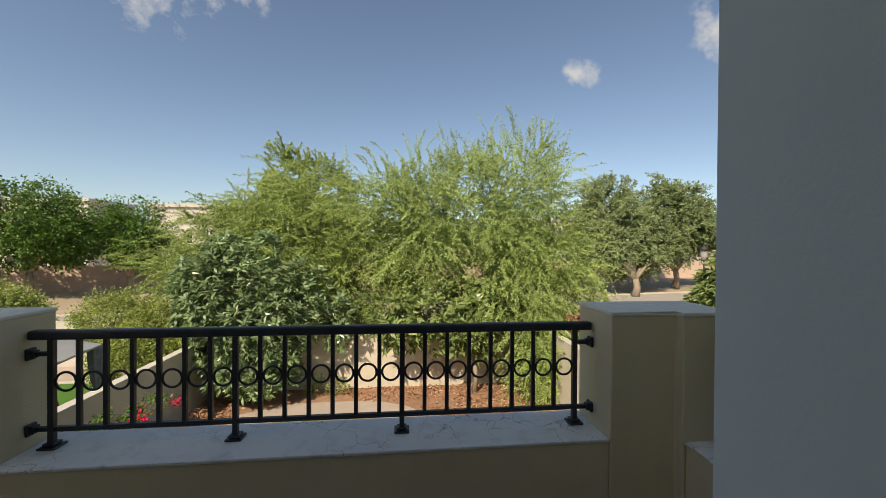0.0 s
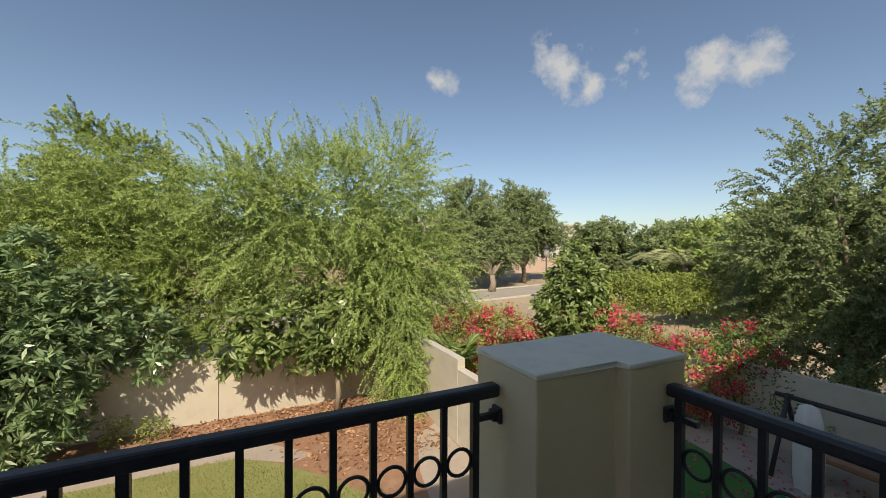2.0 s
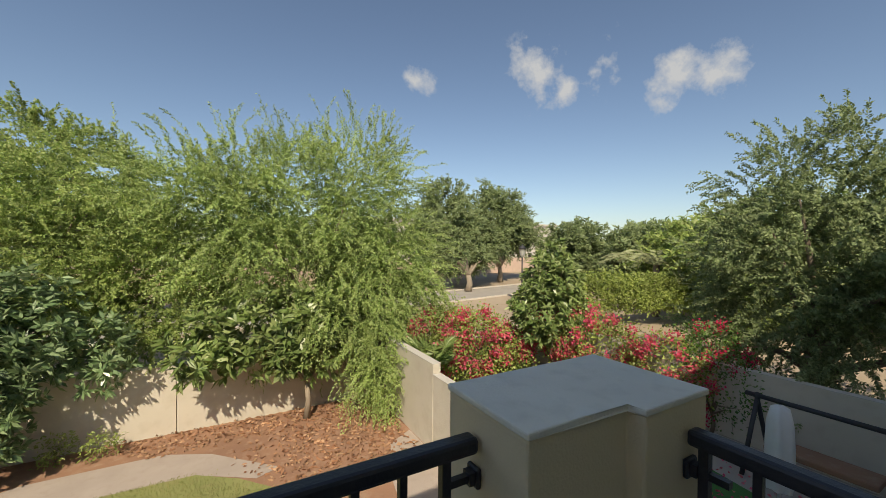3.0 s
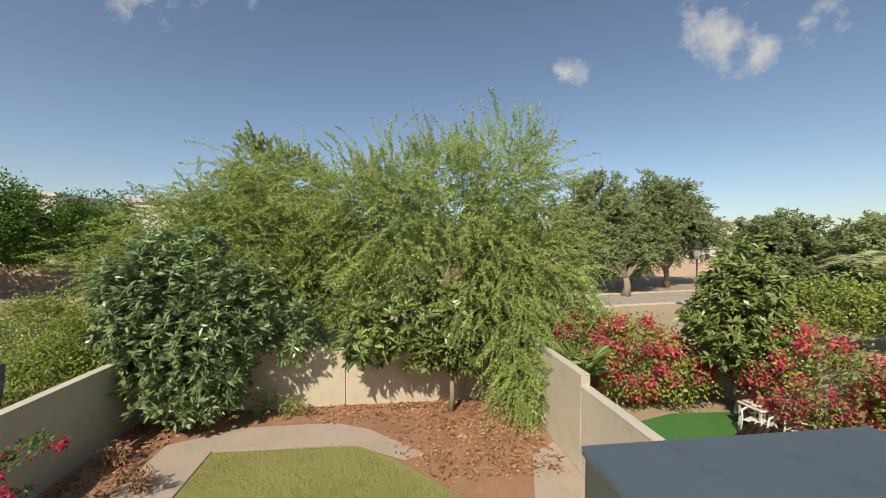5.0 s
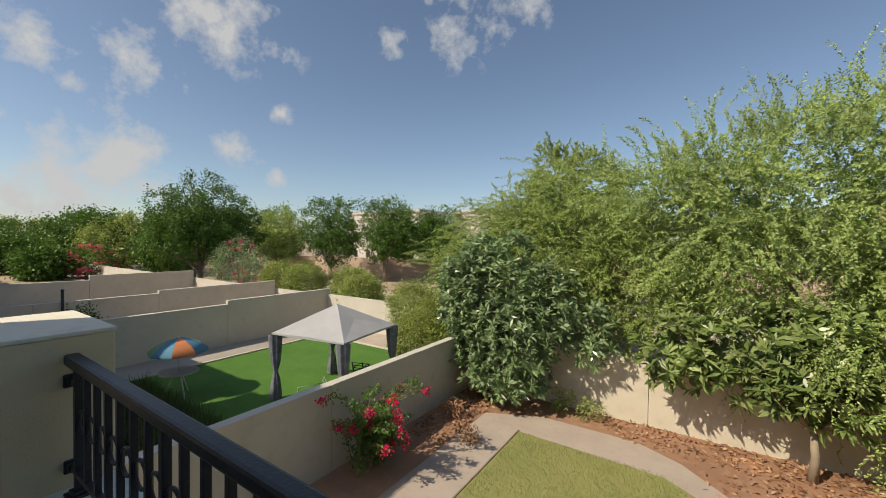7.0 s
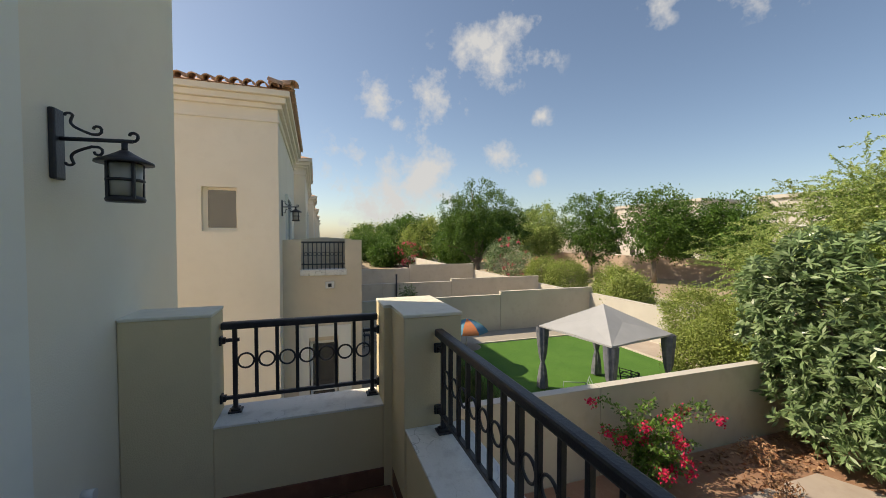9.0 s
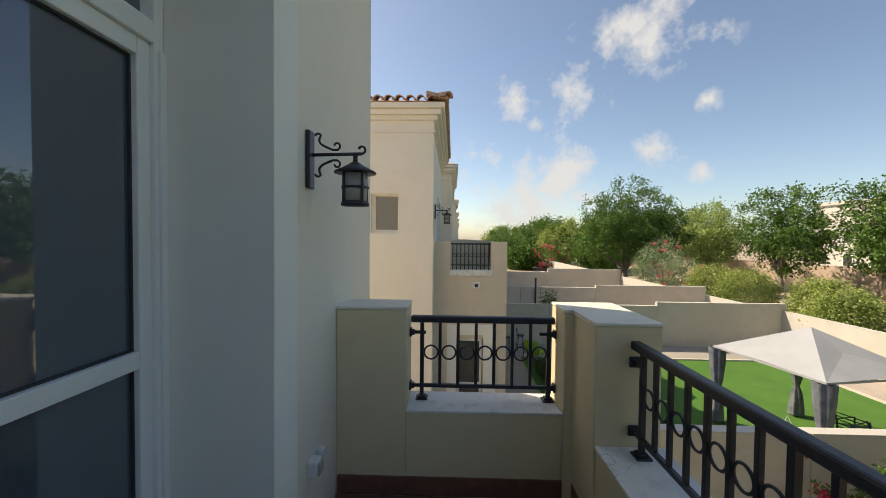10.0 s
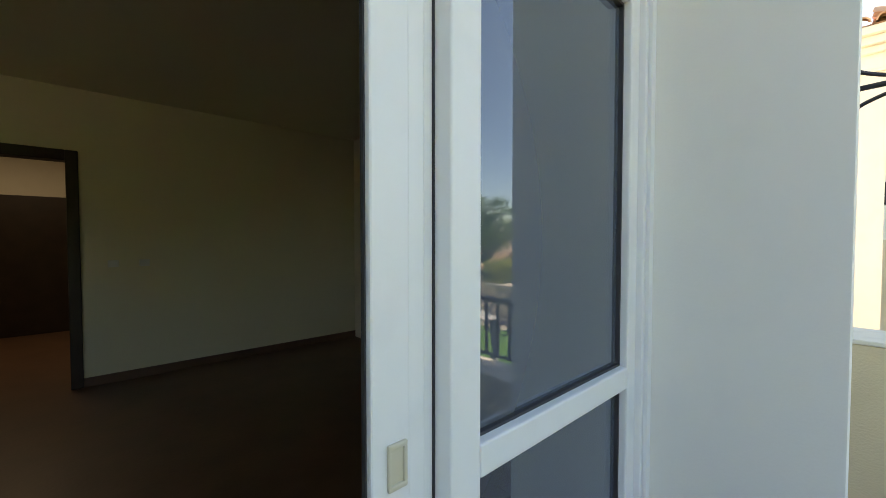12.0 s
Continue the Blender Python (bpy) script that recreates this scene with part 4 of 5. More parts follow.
def foliage(blobs, n_clump, per, spread, kind, leaf, droop=0.0, up=0.35, shell=0.5, floor=G + 0.02, flat=1.0, fan=0.42):
    """Leaf bases and ways. kind 'shoot': long leafy shoots in fans; 'feather': leaflets in rows along shoots; 'broad': single leaves all about; 'rosette': whorls at shoot ends."""
    c, d = clumps_in(blobs, n_clump, shell)
    if kind == "feather":
        ns = per
        way = unit(np.repeat(d, ns, 0) * 0.9 + rng.normal(size=(n_clump * ns, 3)) * 0.75 + np.array([0, 0, up]))
        start = np.repeat(c, ns, 0) + rng.normal(size=(n_clump * ns, 3)) * spread * 0.35
        ln = rng.uniform(0.5, 1.3, (len(way), 1)) * spread
        k = 15
        t = np.tile(np.linspace(0.1, 1, k), len(way))[:, None]
        W, S, LN = np.repeat(way, k, 0), np.repeat(start, k, 0), np.repeat(ln, k, 0)
        p = S + W * LN * t + np.array([0, 0, -1]) * droop * LN * t ** 2
        sd = unit(np.cross(W, rng.normal(size=W.shape) * 0.4 + np.array([0, 0, 1.0])))
        sg = np.where(np.arange(len(W)) % 2 == 0, 1, -1)[:, None]
        lw = unit(sd * sg + W * 0.7 + rng.normal(size=W.shape) * 0.35)
    elif kind == "shoot":
        # fans of long shoots, each set closely with small leaves all round
        main = np.repeat(unit(d * np.array([1, 1, flat]) + np.array([0, 0, up]) + rng.normal(size=d.shape) * 0.25), per, 0)
        way = unit(main + rng.normal(size=main.shape) * fan * np.array([1, 1, max(flat, 0.3)]))
        start = np.repeat(c, per, 0) + rng.normal(size=main.shape) * spread * 0.22
        ln = rng.uniform(0.45, 1.35, (len(way), 1)) * spread
        k = 54
        t = np.tile(np.linspace(0.03, 1, k), len(way))[:, None]
        W, S, LN = np.repeat(way, k, 0), np.repeat(start, k, 0), np.repeat(ln, k, 0)
        p = S + W * LN * t + np.array([0, 0, -1]) * droop * LN * t ** 2
        W = unit(W + np.array([0, 0, -2]) * droop * t)
        lw = unit(unit(np.cross(W, rng.normal(size=W.shape))) + W * 0.75)
    elif kind == "rosette":
        k = per
        tip = np.repeat(c, k, 0)
        ax = np.repeat(unit(d + np.array([0, 0, 0.9])), k, 0)
        lw = unit(ax * rng.uniform(0.0, 0.9, (len(ax), 1)) + unit(np.cross(ax, rng.normal(size=ax.shape))))
        p = tip + ax * rng.uniform(-0.08, 0.06, (len(ax), 1))
    else:
        k = per
        p = np.repeat(c, k, 0) + rng.normal(size=(n_clump * k, 3)) * spread * 0.5
        lw = unit(np.repeat(d, k, 0) * 0.7 + rng.normal(size=p.shape) * 0.8 + np.array([0, 0, -droop]))
    ok = p[:, 2] > floor
    p, lw = p[ok], lw[ok]
    n = len(p)
    return p, lw, leaf[0] * rng.uniform(0.65, 1.3, n), leaf[1] * rng.uniform(0.7, 1.2, n), c


def limbs(tree, base, tops, r, material, fork=0.35, name="limb", lean=(0, 0)):
    base = Vector(base)
    zt = np.mean([t[2] for t in tops])
    split = base + Vector((lean[0], lean[1], (zt - base.z) * fork))
    part("trunk", tube(bmesh.new(), [base, base.lerp(split, 0.5) + Vector((0.06 * r * 8, -0.04, 0)), split], [r * 1.35, r, r * 0.85], 8), material, tree)
    for t in tops:
        t = Vector(t)
        m = split.lerp(t, 0.5) + Vector((random.uniform(-0.2, 0.2), random.uniform(-0.2, 0.2), (t - split).length * 0.1))
        part(name, tube(bmesh.new(), [split, split.lerp(m, 0.5), m, m.lerp(t, 0.6), t], [r * 0.7, r * 0.55, r * 0.38, r * 0.22, r * 0.08], 6), material, tree)


def tree(name, label, base, blobs, material, n_clump, per, spread, kind, leaf, r=0.12, bark=None, n_limb=7, droop=0.2, up=0.35, shell=0.5, fork=0.3, group="", category="tree", flowers=None, flat=1.0, fan=0.42):
    t = thing(name, label, category, group)
    p, w, ll, lw, c = foliage(blobs, n_clump, per, spread, kind, leaf, droop, up, shell, flat=flat, fan=fan)
    leaf_mesh("crown", p, w, ll, lw, material, t)
    if n_limb:
        idx = np.linspace(0, len(c) - 1, n_limb).astype(int)
        limbs(t, base, [tuple(c[i]) for i in idx], r, bark or BARK, fork)
    if flowers:
        fm, share, size, n_f = flowers
        cc, dd = clumps_in(blobs, n_f, 0.9)
        fp = np.repeat(cc, share, 0) + rng.normal(size=(n_f * share, 3)) * 0.10
        fw = unit(rng.normal(size=fp.shape) + np.repeat(dd, share, 0))
        ok = fp[:, 2] > G + 0.05
        leaf_mesh("blossom", fp[ok], fw[ok], size * rng.uniform(0.7, 1.3, ok.sum()), size * 0.8 * rng.uniform(0.7, 1.2, ok.sum()), fm, t, "clusters of vivid pink-red bracts")
    return t


# behind the end wall and in the garden
tree("mesquite_tree", "tall feathery mesquite with arching shoots over the garden wall", (3.3, 13.4, G),
     [(3.2, 13.3, 2.2, 3.3, 2.2, 1.9), (4.6, 13.4, 3.5, 1.6, 1.5, 1.7), (1.6, 12.9, 2.4, 1.7, 1.6, 1.6), (3.0, 12.6, 0.5, 2.7, 1.4, 1.4), (5.6, 12.8, 0.7, 1.6, 1.4, 1.4), (2.2, 13.0, 0.2, 2.5, 1.1, 1.7), (5.0, 12.5, -0.5, 1.5, 1.0, 1.3), (6.3, 13.2, 0.9, 1.3, 1.3, 1.4), (0.3, 13.2, 2.7, 1.5, 1.4, 1.4)],
     FEATHER, 330, 9, 1.15, "shoot", (0.075, 0.036), 0.22, BARK, 14, 0.4, 0.4, 0.35, fan=0.38)
MESQUITE = bpy.data.objects["mesquite_tree"]
p, w, ll, lw, c = foliage([(3.2, 13.3, 2.6, 3.0, 2.0, 1.6), (4.8, 13.4, 3.9, 1.4, 1.3, 1.5), (1.6, 13.0, 2.7, 1.5, 1.4, 1.4), (0.1, 13.1, 3.2, 1.2, 1.2, 1.2)], 90, 7, 1.3, "shoot", (0.075, 0.034), 0.12, 0.95, 0.85, fan=0.3)
tagged(leaf_mesh("spray", p, w, ll, lw, FEATHER, MESQUITE, "long upright outer shoots"), kind="stuff")
p, w, ll, lw, c = foliage([(2.0, 12.0, 1.2, 2.2, 0.8, 0.8), (4.6, 11.9, 0.4, 1.4, 0.9, 1.3), (5.8, 12.4, 0.4, 1.3, 0.9, 1.3)], 85, 8, 1.1, "shoot", (0.07, 0.036), 0.7, 0.25, 0.8, fan=0.5)
tagged(leaf_mesh("spray", p, w, ll, lw, FEATHER, MESQUITE, "weeping outer shoots over the wall"), kind="stuff")
tree("mesquite_tree", "drooping feathery shrub hanging beside the sunny garden wall", (3.9, 11.3, G),
     [(4.35, 10.7, -1.5, 0.6, 0.7, 1.15), (3.6, 11.0, -0.5, 1.2, 0.7, 0.8), (4.3, 10.2, -2.0, 0.4, 0.45, 0.6)],
     FEATHER, 100, 7, 0.75, "shoot", (0.06, 0.032), 0.06, BARK, 6, 0.95, -0.1, 0.3)
tree("acacia_tree", "broad yellow-green acacia with wispy flat sprays", (-4.3, 15.4, G),
     [(-4.3, 15.2, 1.9, 3.4, 2.0, 1.6), (-3.0, 15.2, 2.9, 2.5, 1.8, 1.4), (-4.4, 15.2, 0.8, 3.9, 2.4, 2.0), (-1.6, 14.4, 0.7, 2.2, 1.8, 2.0), (-6.8, 15.0, 0.4, 2.2, 1.8, 1.7), (-2.6, 13.8, -0.6, 2.6, 1.2, 1.5), (-0.6, 13.6, 0.2, 2.0, 1.2, 2.0)],
     OLIVE, 470, 9, 1.1, "shoot", (0.08, 0.036), 0.2, BARK, 10, 0.22, 0.12, 0.45, flat=0.3, fan=0.55)
tree("acacia_tree", "taller acacia rising behind the others", (-7.1, 27.5, G), [(-7.3, 26.8, 6.2, 1.9, 1.8, 1.6), (-5.0, 26.0, 5.2, 2.0, 1.8, 1.5), (-7, 27, 3.4, 3.2, 2, 2.0)],
     OLIVE, 110, 7, 1.2, "shoot", (0.15, 0.07), 0.2, BARK, 8, 0.2, 0.4, 0.4)
tree("citrus_bush", "dense dark glossy-leaved bush in the garden corner", (-3.9, 11.2, G),
     [(-4.4, 11.2, -0.45, 1.65, 1.0, 1.8), (-3.4, 11.0, -1.2, 1.4, 1.0, 1.5), (-5.1, 11.1, -0.3, 0.85, 0.9, 1.3), (-3.8, 10.8, -2.1, 1.4, 0.8, 0.8), (-2.6, 11.4, -0.2, 0.9, 0.7, 1.2), (-1.6, 11.6, -0.9, 0.7, 0.5, 0.9), (-4.7, 11.2, 1.1, 0.6, 0.6, 0.7), (-3.6, 11.3, 1.15, 0.5, 0.5, 0.6), (-5.6, 11.3, 0.4, 0.6, 0.6, 0.7)],
     CITRUS, 1500, 13, 0.5, "rosette", (0.21, 0.066), 0.09, BARK, 7, 0.45, 0.3, 0.5, category="bush")
tree("frangipani_tree", "leaning frangipani with whorls of long fresh leaves", (2.65, 11.3, G),
     [(1.8, 11.3, -0.8, 2.0, 0.75, 1.15), (0.4, 11.3, -1.0, 1.0, 0.6, 0.85), (2.8, 11.1, -0.9, 1.2, 0.7, 1.3)],
     PLUMER, 330, 15, 0.2, "rosette", (0.27, 0.088), 0.07, PALEBARK, 14, 0.1, 0.3, 0.5, fork=0.45)


def arching_bougainvillea(x, y, n_stem):
    t = thing("bougainvillea", "sprawling bougainvillea with crimson bracts against the garden wall", "bush")
    lp, lw, fp, fw = [], [], [], []
    for i in range(n_stem):
        a = rng.uniform(-1.9, 1.5)
        reach, rise = rng.uniform(0.35, 1.25), rng.uniform(0.35, 1.75)
        b = np.array([x + rng.normal() * 0.12, y + rng.normal() * 0.2, G])
        tip = b + np.array([max(math.cos(a) * reach, -0.35), math.sin(a) * reach, rise])
        pts = [b * (1 - k) ** 2 + 2 * k * (1 - k) * (b * 0.65 + tip * 0.35 + np.array([0, 0, rise * 0.75])) + tip * k * k for k in np.linspace(0, 1, 9)]
        part("stem", tube(bmesh.new(), pts, [0.012 * (1 - 0.75 * k / 8) for k in range(9)], 5), BARK, t)
        for k in range(95):
            q = rng.uniform(0.15, 1) * 7.99
            m = int(q)
            lp.append(pts[m] + (pts[m + 1] - pts[m]) * (q - m) + rng.normal(size=3) * 0.045)
            lw.append(rng.normal(size=3) + np.array([0, 0, 0.3]))
        if i % 2 == 0:
            for k in range(46):
                fp.append(tip + rng.normal(size=3) * np.array([0.06, 0.06, 0.05]))
                fw.append(rng.normal(size=3))
    leaf_mesh("crown", np.array(lp), unit(np.array(lw)), rng.uniform(0.05, 0.09, len(lp)), 0.045, DEEP, t)
    leaf_mesh("blossom", np.array(fp), unit(np.array(fw)), rng.uniform(0.04, 0.07, len(fp)), 0.045, MAGENTA, t, "clusters of vivid crimson bracts")


arching_bougainvillea(-4.85, 6.7, 34)


def fan_palm(x, y, z):
    """Stalks from a short stem, each with a round fan of narrow blades."""
    t = thing("fan_palm", "young fan palm with round fresh green leaves", "palm")
    part("trunk", tube(bmesh.new(), [(x, y, G), (x, y, G + 0.35), (x, y, G + 0.7)], [0.1, 0.08, 0.06], 8), BARK, t)
    for i in range(9):
        a = i * 2.4
        out = np.array([math.cos(a), math.sin(a), 0.0])
        b = np.array([x, y, G + 0.65])
        h = b + out * rng.uniform(0.25, 0.5) + np.array([0, 0, z - G - 0.65 - 0.35 * rng.uniform()])
        part("stalk", tube(bmesh.new(), [b, (b + h) / 2 + np.array([0, 0, 0.1]), h], 0.012, 5), HEDGE, t)
        up = unit((out + np.array([0, 0, 0.9]))[None])[0]
        sd = np.cross(out, [0, 0, 1])
        ang = np.linspace(-2.2, 2.2, 30)
        ways = unit(np.cos(ang)[:, None] * up + np.sin(ang)[:, None] * sd)
        leaf_mesh("fan", np.repeat(h[None], 30, 0), ways, 0.46, 0.06, PLUMER, t)


fan_palm(5.8, 10.1, -1.35)
for x, y, s in ((-3.6, 8.6, 0.35), (-4.6, 9.6, 0.4), (-1.6, 11.5, 0.5), (-2.3, 11.6, 0.55)):
    tree("garden_shrub", "small dry shrub at the edge of the soil bed", (x, y, G), [(x, y, G + s * 0.6, s * 0.7, s * 0.6, s * 0.6)], LITTER if x < -3 else HEDGE, 40, 8, 0.12, "broad", (0.09, 0.03), 0.015, BARK, 4, 0.1, group="bed shrubs", category="shrub")

# right-hand neighbour
tree("bougainvillea", "large mounded bougainvillea full of pink bracts", (8.0, 11.0, G),
     [(7.7, 11.0, -1.75, 1.5, 0.8, 1.15), (9.0, 10.9, -2.1, 1.1, 0.7, 0.9), (6.7, 11.2, -1.4, 1.0, 0.7, 0.9)],
     HEDGE, 520, 20, 0.35, "broad", (0.09, 0.06), 0.05, BARK, 6, 0.2, 0.3, 0.7, category="bush", flowers=(PINK, 60, 0.078, 170))
tree("bougainvillea", "large bougainvillea with pink bracts along the neighbour's wall", (10.8, 8.0, G),
     [(10.7, 8.6, -1.65, 1.0, 1.6, 1.15), (11.0, 6.6, -1.9, 0.7, 1.2, 0.95), (11.0, 10.2, -1.3, 1.2, 1.2, 1.0)],
     HEDGE, 520, 20, 0.35, "broad", (0.09, 0.06), 0.05, BARK, 6, 0.2, 0.3, 0.7, category="bush", flowers=(PINK, 60, 0.078, 150))
tree("bougainvillea", "dark trailing bougainvillea on the neighbour's wall", (11.3, 5.6, G),
     [(11.3, 5.5, -2.0, 0.7, 1.0, 0.9), (11.7, 5.9, -1.2, 0.8, 1.0, 0.7)],
     DEEP, 200, 14, 0.32, "broad", (0.08, 0.045), 0.04, BARK, 5, 0.3, 0.3, 0.6, category="bush", flowers=(MAGENTA, 34, 0.06, 26))
tree("frangipani_tree", "conical broad-leaved tree among the bougainvillea", (10.3, 10.1, G),
     [(10.3, 10.1, -0.75, 1.45, 1.2, 1.1), (10.4, 10.1, 0.3, 1.1, 0.95, 1.0), (10.5, 10.1, 1.1, 0.5, 0.5, 0.6)], PLUMER, 620, 15, 0.2, "rosette", (0.22, 0.075), 0.08, PALEBARK, 8, 0.1, 0.3, 0.6)
tree("mesquite_tree", "big dark feathery tree beyond the neighbour's wall", (14.6, 4.6, G),
     [(14.6, 4.7, 1.2, 2.4, 2.4, 2.2), (15.4, 4.0, 3.2, 2.0, 2.0, 1.9), (14.0, 5.2, -0.8, 1.8, 2.2, 1.3), (13.6, 3.2, 0.2, 1.5, 2.0, 2.2), (15, 1.6, 1.2, 2, 2, 2.8), (14.9, 6.3, 0.9, 1.5, 1.1, 1.8), (15.2, 5.6, 3.0, 1.6, 1.4, 1.5)],
     GREYFEATHER, 320, 9, 1.05, "shoot", (0.095, 0.045), 0.2, BARK, 10, 0.25, 0.3, 0.35)
hd = tree("hedge", "long clipped yellow-green hedge", (23, 16, G), [(x, 17.0 - (x - 17) * 0.55, -1.2, 1.0, 0.8, 1.1) for x in np.arange(17.5, 27, 0.8)],
          HEDGE, 1100, 24, 0.3, "broad", (0.13, 0.085), 0.05, BARK, 5, 0.2, 0.3, 0.85, category="hedge")
pt = thing("palm_tree", "young date palm with arching pale fronds", "palm")
P, Wy = [], []
for i in range(22):
    a = i * 2.4
    el = 0.35 + 0.5 * ((i * 7) % 5) / 5
    for k in range(46):
        s = 0.15 + k / 46 * 3.9
        c = np.array([25.5 + math.cos(a) * s * math.cos(el), 15.5 + math.sin(a) * s * math.cos(el), 0.2 + s * math.sin(el) * 1.15 - 0.15 * s * s])
        for sg in (-1, 1):
            P.append(c)
            Wy.append(np.array([math.cos(a) - sg * math.sin(a), math.sin(a) + sg * math.cos(a), 0.2]))
leaf_mesh("fronds", np.array(P), unit(np.array(Wy)), 0.5, 0.05, PALM, pt)
part("trunk", tube(bmesh.new(), [(25.5, 15.5, G), (25.5, 15.5, -1.0), (25.5, 15.5, 0.3)], [0.26, 0.22, 0.2], 10), BARK, pt)

for i, (x, y, b) in enumerate((
        (22.0, 36.0, [(22.2, 38.0, 4.2, 4.4, 3.5, 4.2), (20.4, 36, 2.0, 3.6, 2.5, 2.6), (21.6, 35.5, 0.9, 3.4, 2.6, 1.7), (25.0, 37, 1.6, 3.0, 3.0, 2.6), (23.6, 36, 0.0, 3.4, 2.6, 1.3)]),
        (31.0, 39.0, [(30.5, 40.0, 4.6, 5.0, 4, 4.6), (35, 41, 3.4, 3.4, 3, 3.4), (28.0, 38, 2.2, 3.6, 3, 2.2)]))):
    tree("roadside_tree", "grey-green roadside tree with a forked pale trunk", (x, y - 3.4 if i == 0 else y, G), b, GREYFEATHER, 280, 16, 1.1, "feather", (0.32, 0.13), 0.3, PALEBARK, 10, 0.25, 0.2, 0.35, group="roadside trees")
for i, (x, y, rx, z, rz) in enumerate(((38, 33, 5, 0.8, 3.4), (45, 28, 6, 0.6, 3.2), (38, 24, 5, 0.2, 3.0), (34, 17, 5, 0.2, 3.2), (48, 20, 7, 0.8, 3.6), (36, 9, 6, 0.6, 3.6), (30, 3, 5, 0.8, 3.8), (26, 10, 3.5, 0.2, 3.0))):
    tree("roadside_tree", "olive-green tree in the distant belt of trees", (x, y, G), [(x, y, z, rx, 4, rz), (x + 2, y + 1, z + 0.8, rx * 0.6, 3, rz * 0.8)], OLIVE if i % 2 else GREYFEATHER, 130, 14, 1.1, "feather", (0.42, 0.16), 0.25, BARK, 6, 0.25, 0.3, 0.4, group="distant belt")

# left-hand neighbours and beyond
for x, y, z, rx, ry, rz, m in ((-7.9, 12.4, -2.2, 1.0, 1.0, 1.0, HEDGE), (-9.6, 14.2, -1.4, 1.2, 0.9, 1.1, HEDGE), (-8.0, 13.8, -1.7, 1.1, 0.9, 1.2, HEDGE), (-6.6, 13.6, -1.9, 0.9, 0.9, 1.1, HEDGE)):
    tree("garden_bush", "sunlit yellow-green bush by the white wall", (x, y, G), [(x, y, z, rx, ry, rz)], m, 520, 24, 0.26, "broad", (0.075, 0.048), 0.05, BARK, 5, 0.2, 0.3, 0.7, group="neighbour's bushes", category="bush")
for x, y, z, r in ((-15.2, 16.6, -1.5, 1.5), (-17.5, 18.0, -1.3, 1.8), (-22.4, 18.0, -1.2, 1.9), (-25.0, 17.8, -1.2, 1.7)):
    tree("road_bush", "rounded yellow-green bush beside the road", (x, y, G), [(x, y, z - 0.25, r * 0.8, r * 0.8, 1.3)], HEDGE, 420, 24, 0.34, "broad", (0.11, 0.07), 0.06, BARK, 5, 0.2, 0.3, 0.7, group="road bushes", category="bush")
tree("bougainvillea", "tall grey-green shrub with red blossom by the far garden", (-31.0, 18.0, G), [(-31, 17.8, -0.6, 2.2, 1.8, 2.4), (-33, 18, -0.9, 2, 1.6, 1.9), (-28.5, 18, -1.0, 1.6, 1.4, 1.5)], CITRUS, 300, 18, 0.5, "broad", (0.16, 0.08), 0.08, BARK, 6, 0.2, 0.3, 0.65, category="bush", flowers=(PINK, 30, 0.11, 26))
tree("bougainvillea", "rounded bush with red blossom beyond the far gardens", (-58, 15.0, G), [(-58, 15.0, -1.2, 3.0, 2.4, 1.9)], DEEP, 160, 16, 0.6, "broad", (0.26, 0.14), 0.1, BARK, 5, 0.2, 0.3, 0.65, category="bush", flowers=(PINK, 24, 0.16, 80))
tree("shade_tree", "full round deep green shade tree by the far gardens", (-39.5, 18.6, G), [(-39.5, 18.6, 3.6, 5.0, 4.6, 4.2), (-38, 16, 2.0, 3.4, 3, 2.8), (-40, 22, 2.4, 3.2, 3.2, 3.0)], DEEP, 460, 64, 0.55, "broad", (0.23, 0.125), 0.3, BARK, 9, 0.3, 0.3, 0.35)
for i, (x, y, rx, z, rz) in enumerate(((-36, 31.5, 4.4, 3.0, 4.2), (-29.5, 34, 4.2, 3.2, 3.9), (-43, 29, 4.4, 2.6, 3.6), (-24.0, 37.0, 3.2, 2.6, 3.2), (-47, 24, 4, 2.4, 3.6), (-17, 43, 4, 3.0, 3.4), (-8, 46, 5, 3.4, 3.8), (4, 47, 5, 3.0, 3.6), (14, 47, 5, 3.0, 3.6), (-52, 34, 5, 2.8, 3.8), (-33, 41, 4, 2.6, 3.6))):
    tree("shade_tree", "deep green tree along the far wall", (x, y, G), [(x, y, z, rx, rx * 0.8, rz), (x + 1.5, y - 0.6, z - 1.4, rx * 0.8, rx * 0.7, rz * 0.7)], DEEP if i != 2 else OLIVE, 250, 50, 0.58, "broad", (0.27, 0.145), 0.24, PALEBARK, 7, 0.3, 0.3, 0.4, group="trees along the far wall")
for i, (x, y, rx, z, rz) in enumerate(((-66, 20, 6, 1.2, 3.6), (-74, 19, 7, 1.6, 4.0), (-84, 20, 8, 1.8, 4.2), (-62, 26, 6, 1.6, 4.4), (-72, 11, 4, -0.8, 2.4), (-95, 14, 8, 1.0, 3.8), (-110, 16, 10, 1.2, 4.4), (-56, 22, 4.5, 0.2, 3.2), (-60, 11.5, 3, -1.6, 1.6))):
    tree("distant_tree", "green tree in the distant row", (x, y, G), [(x, y, z, rx, rx * 0.7, rz)], HEDGE if i % 3 == 0 else DEEP, 140, 50, 0.95, "broad", (0.42, 0.23), 0.25, BARK, 5, 0.3, 0.3, 0.65, group="distant row")
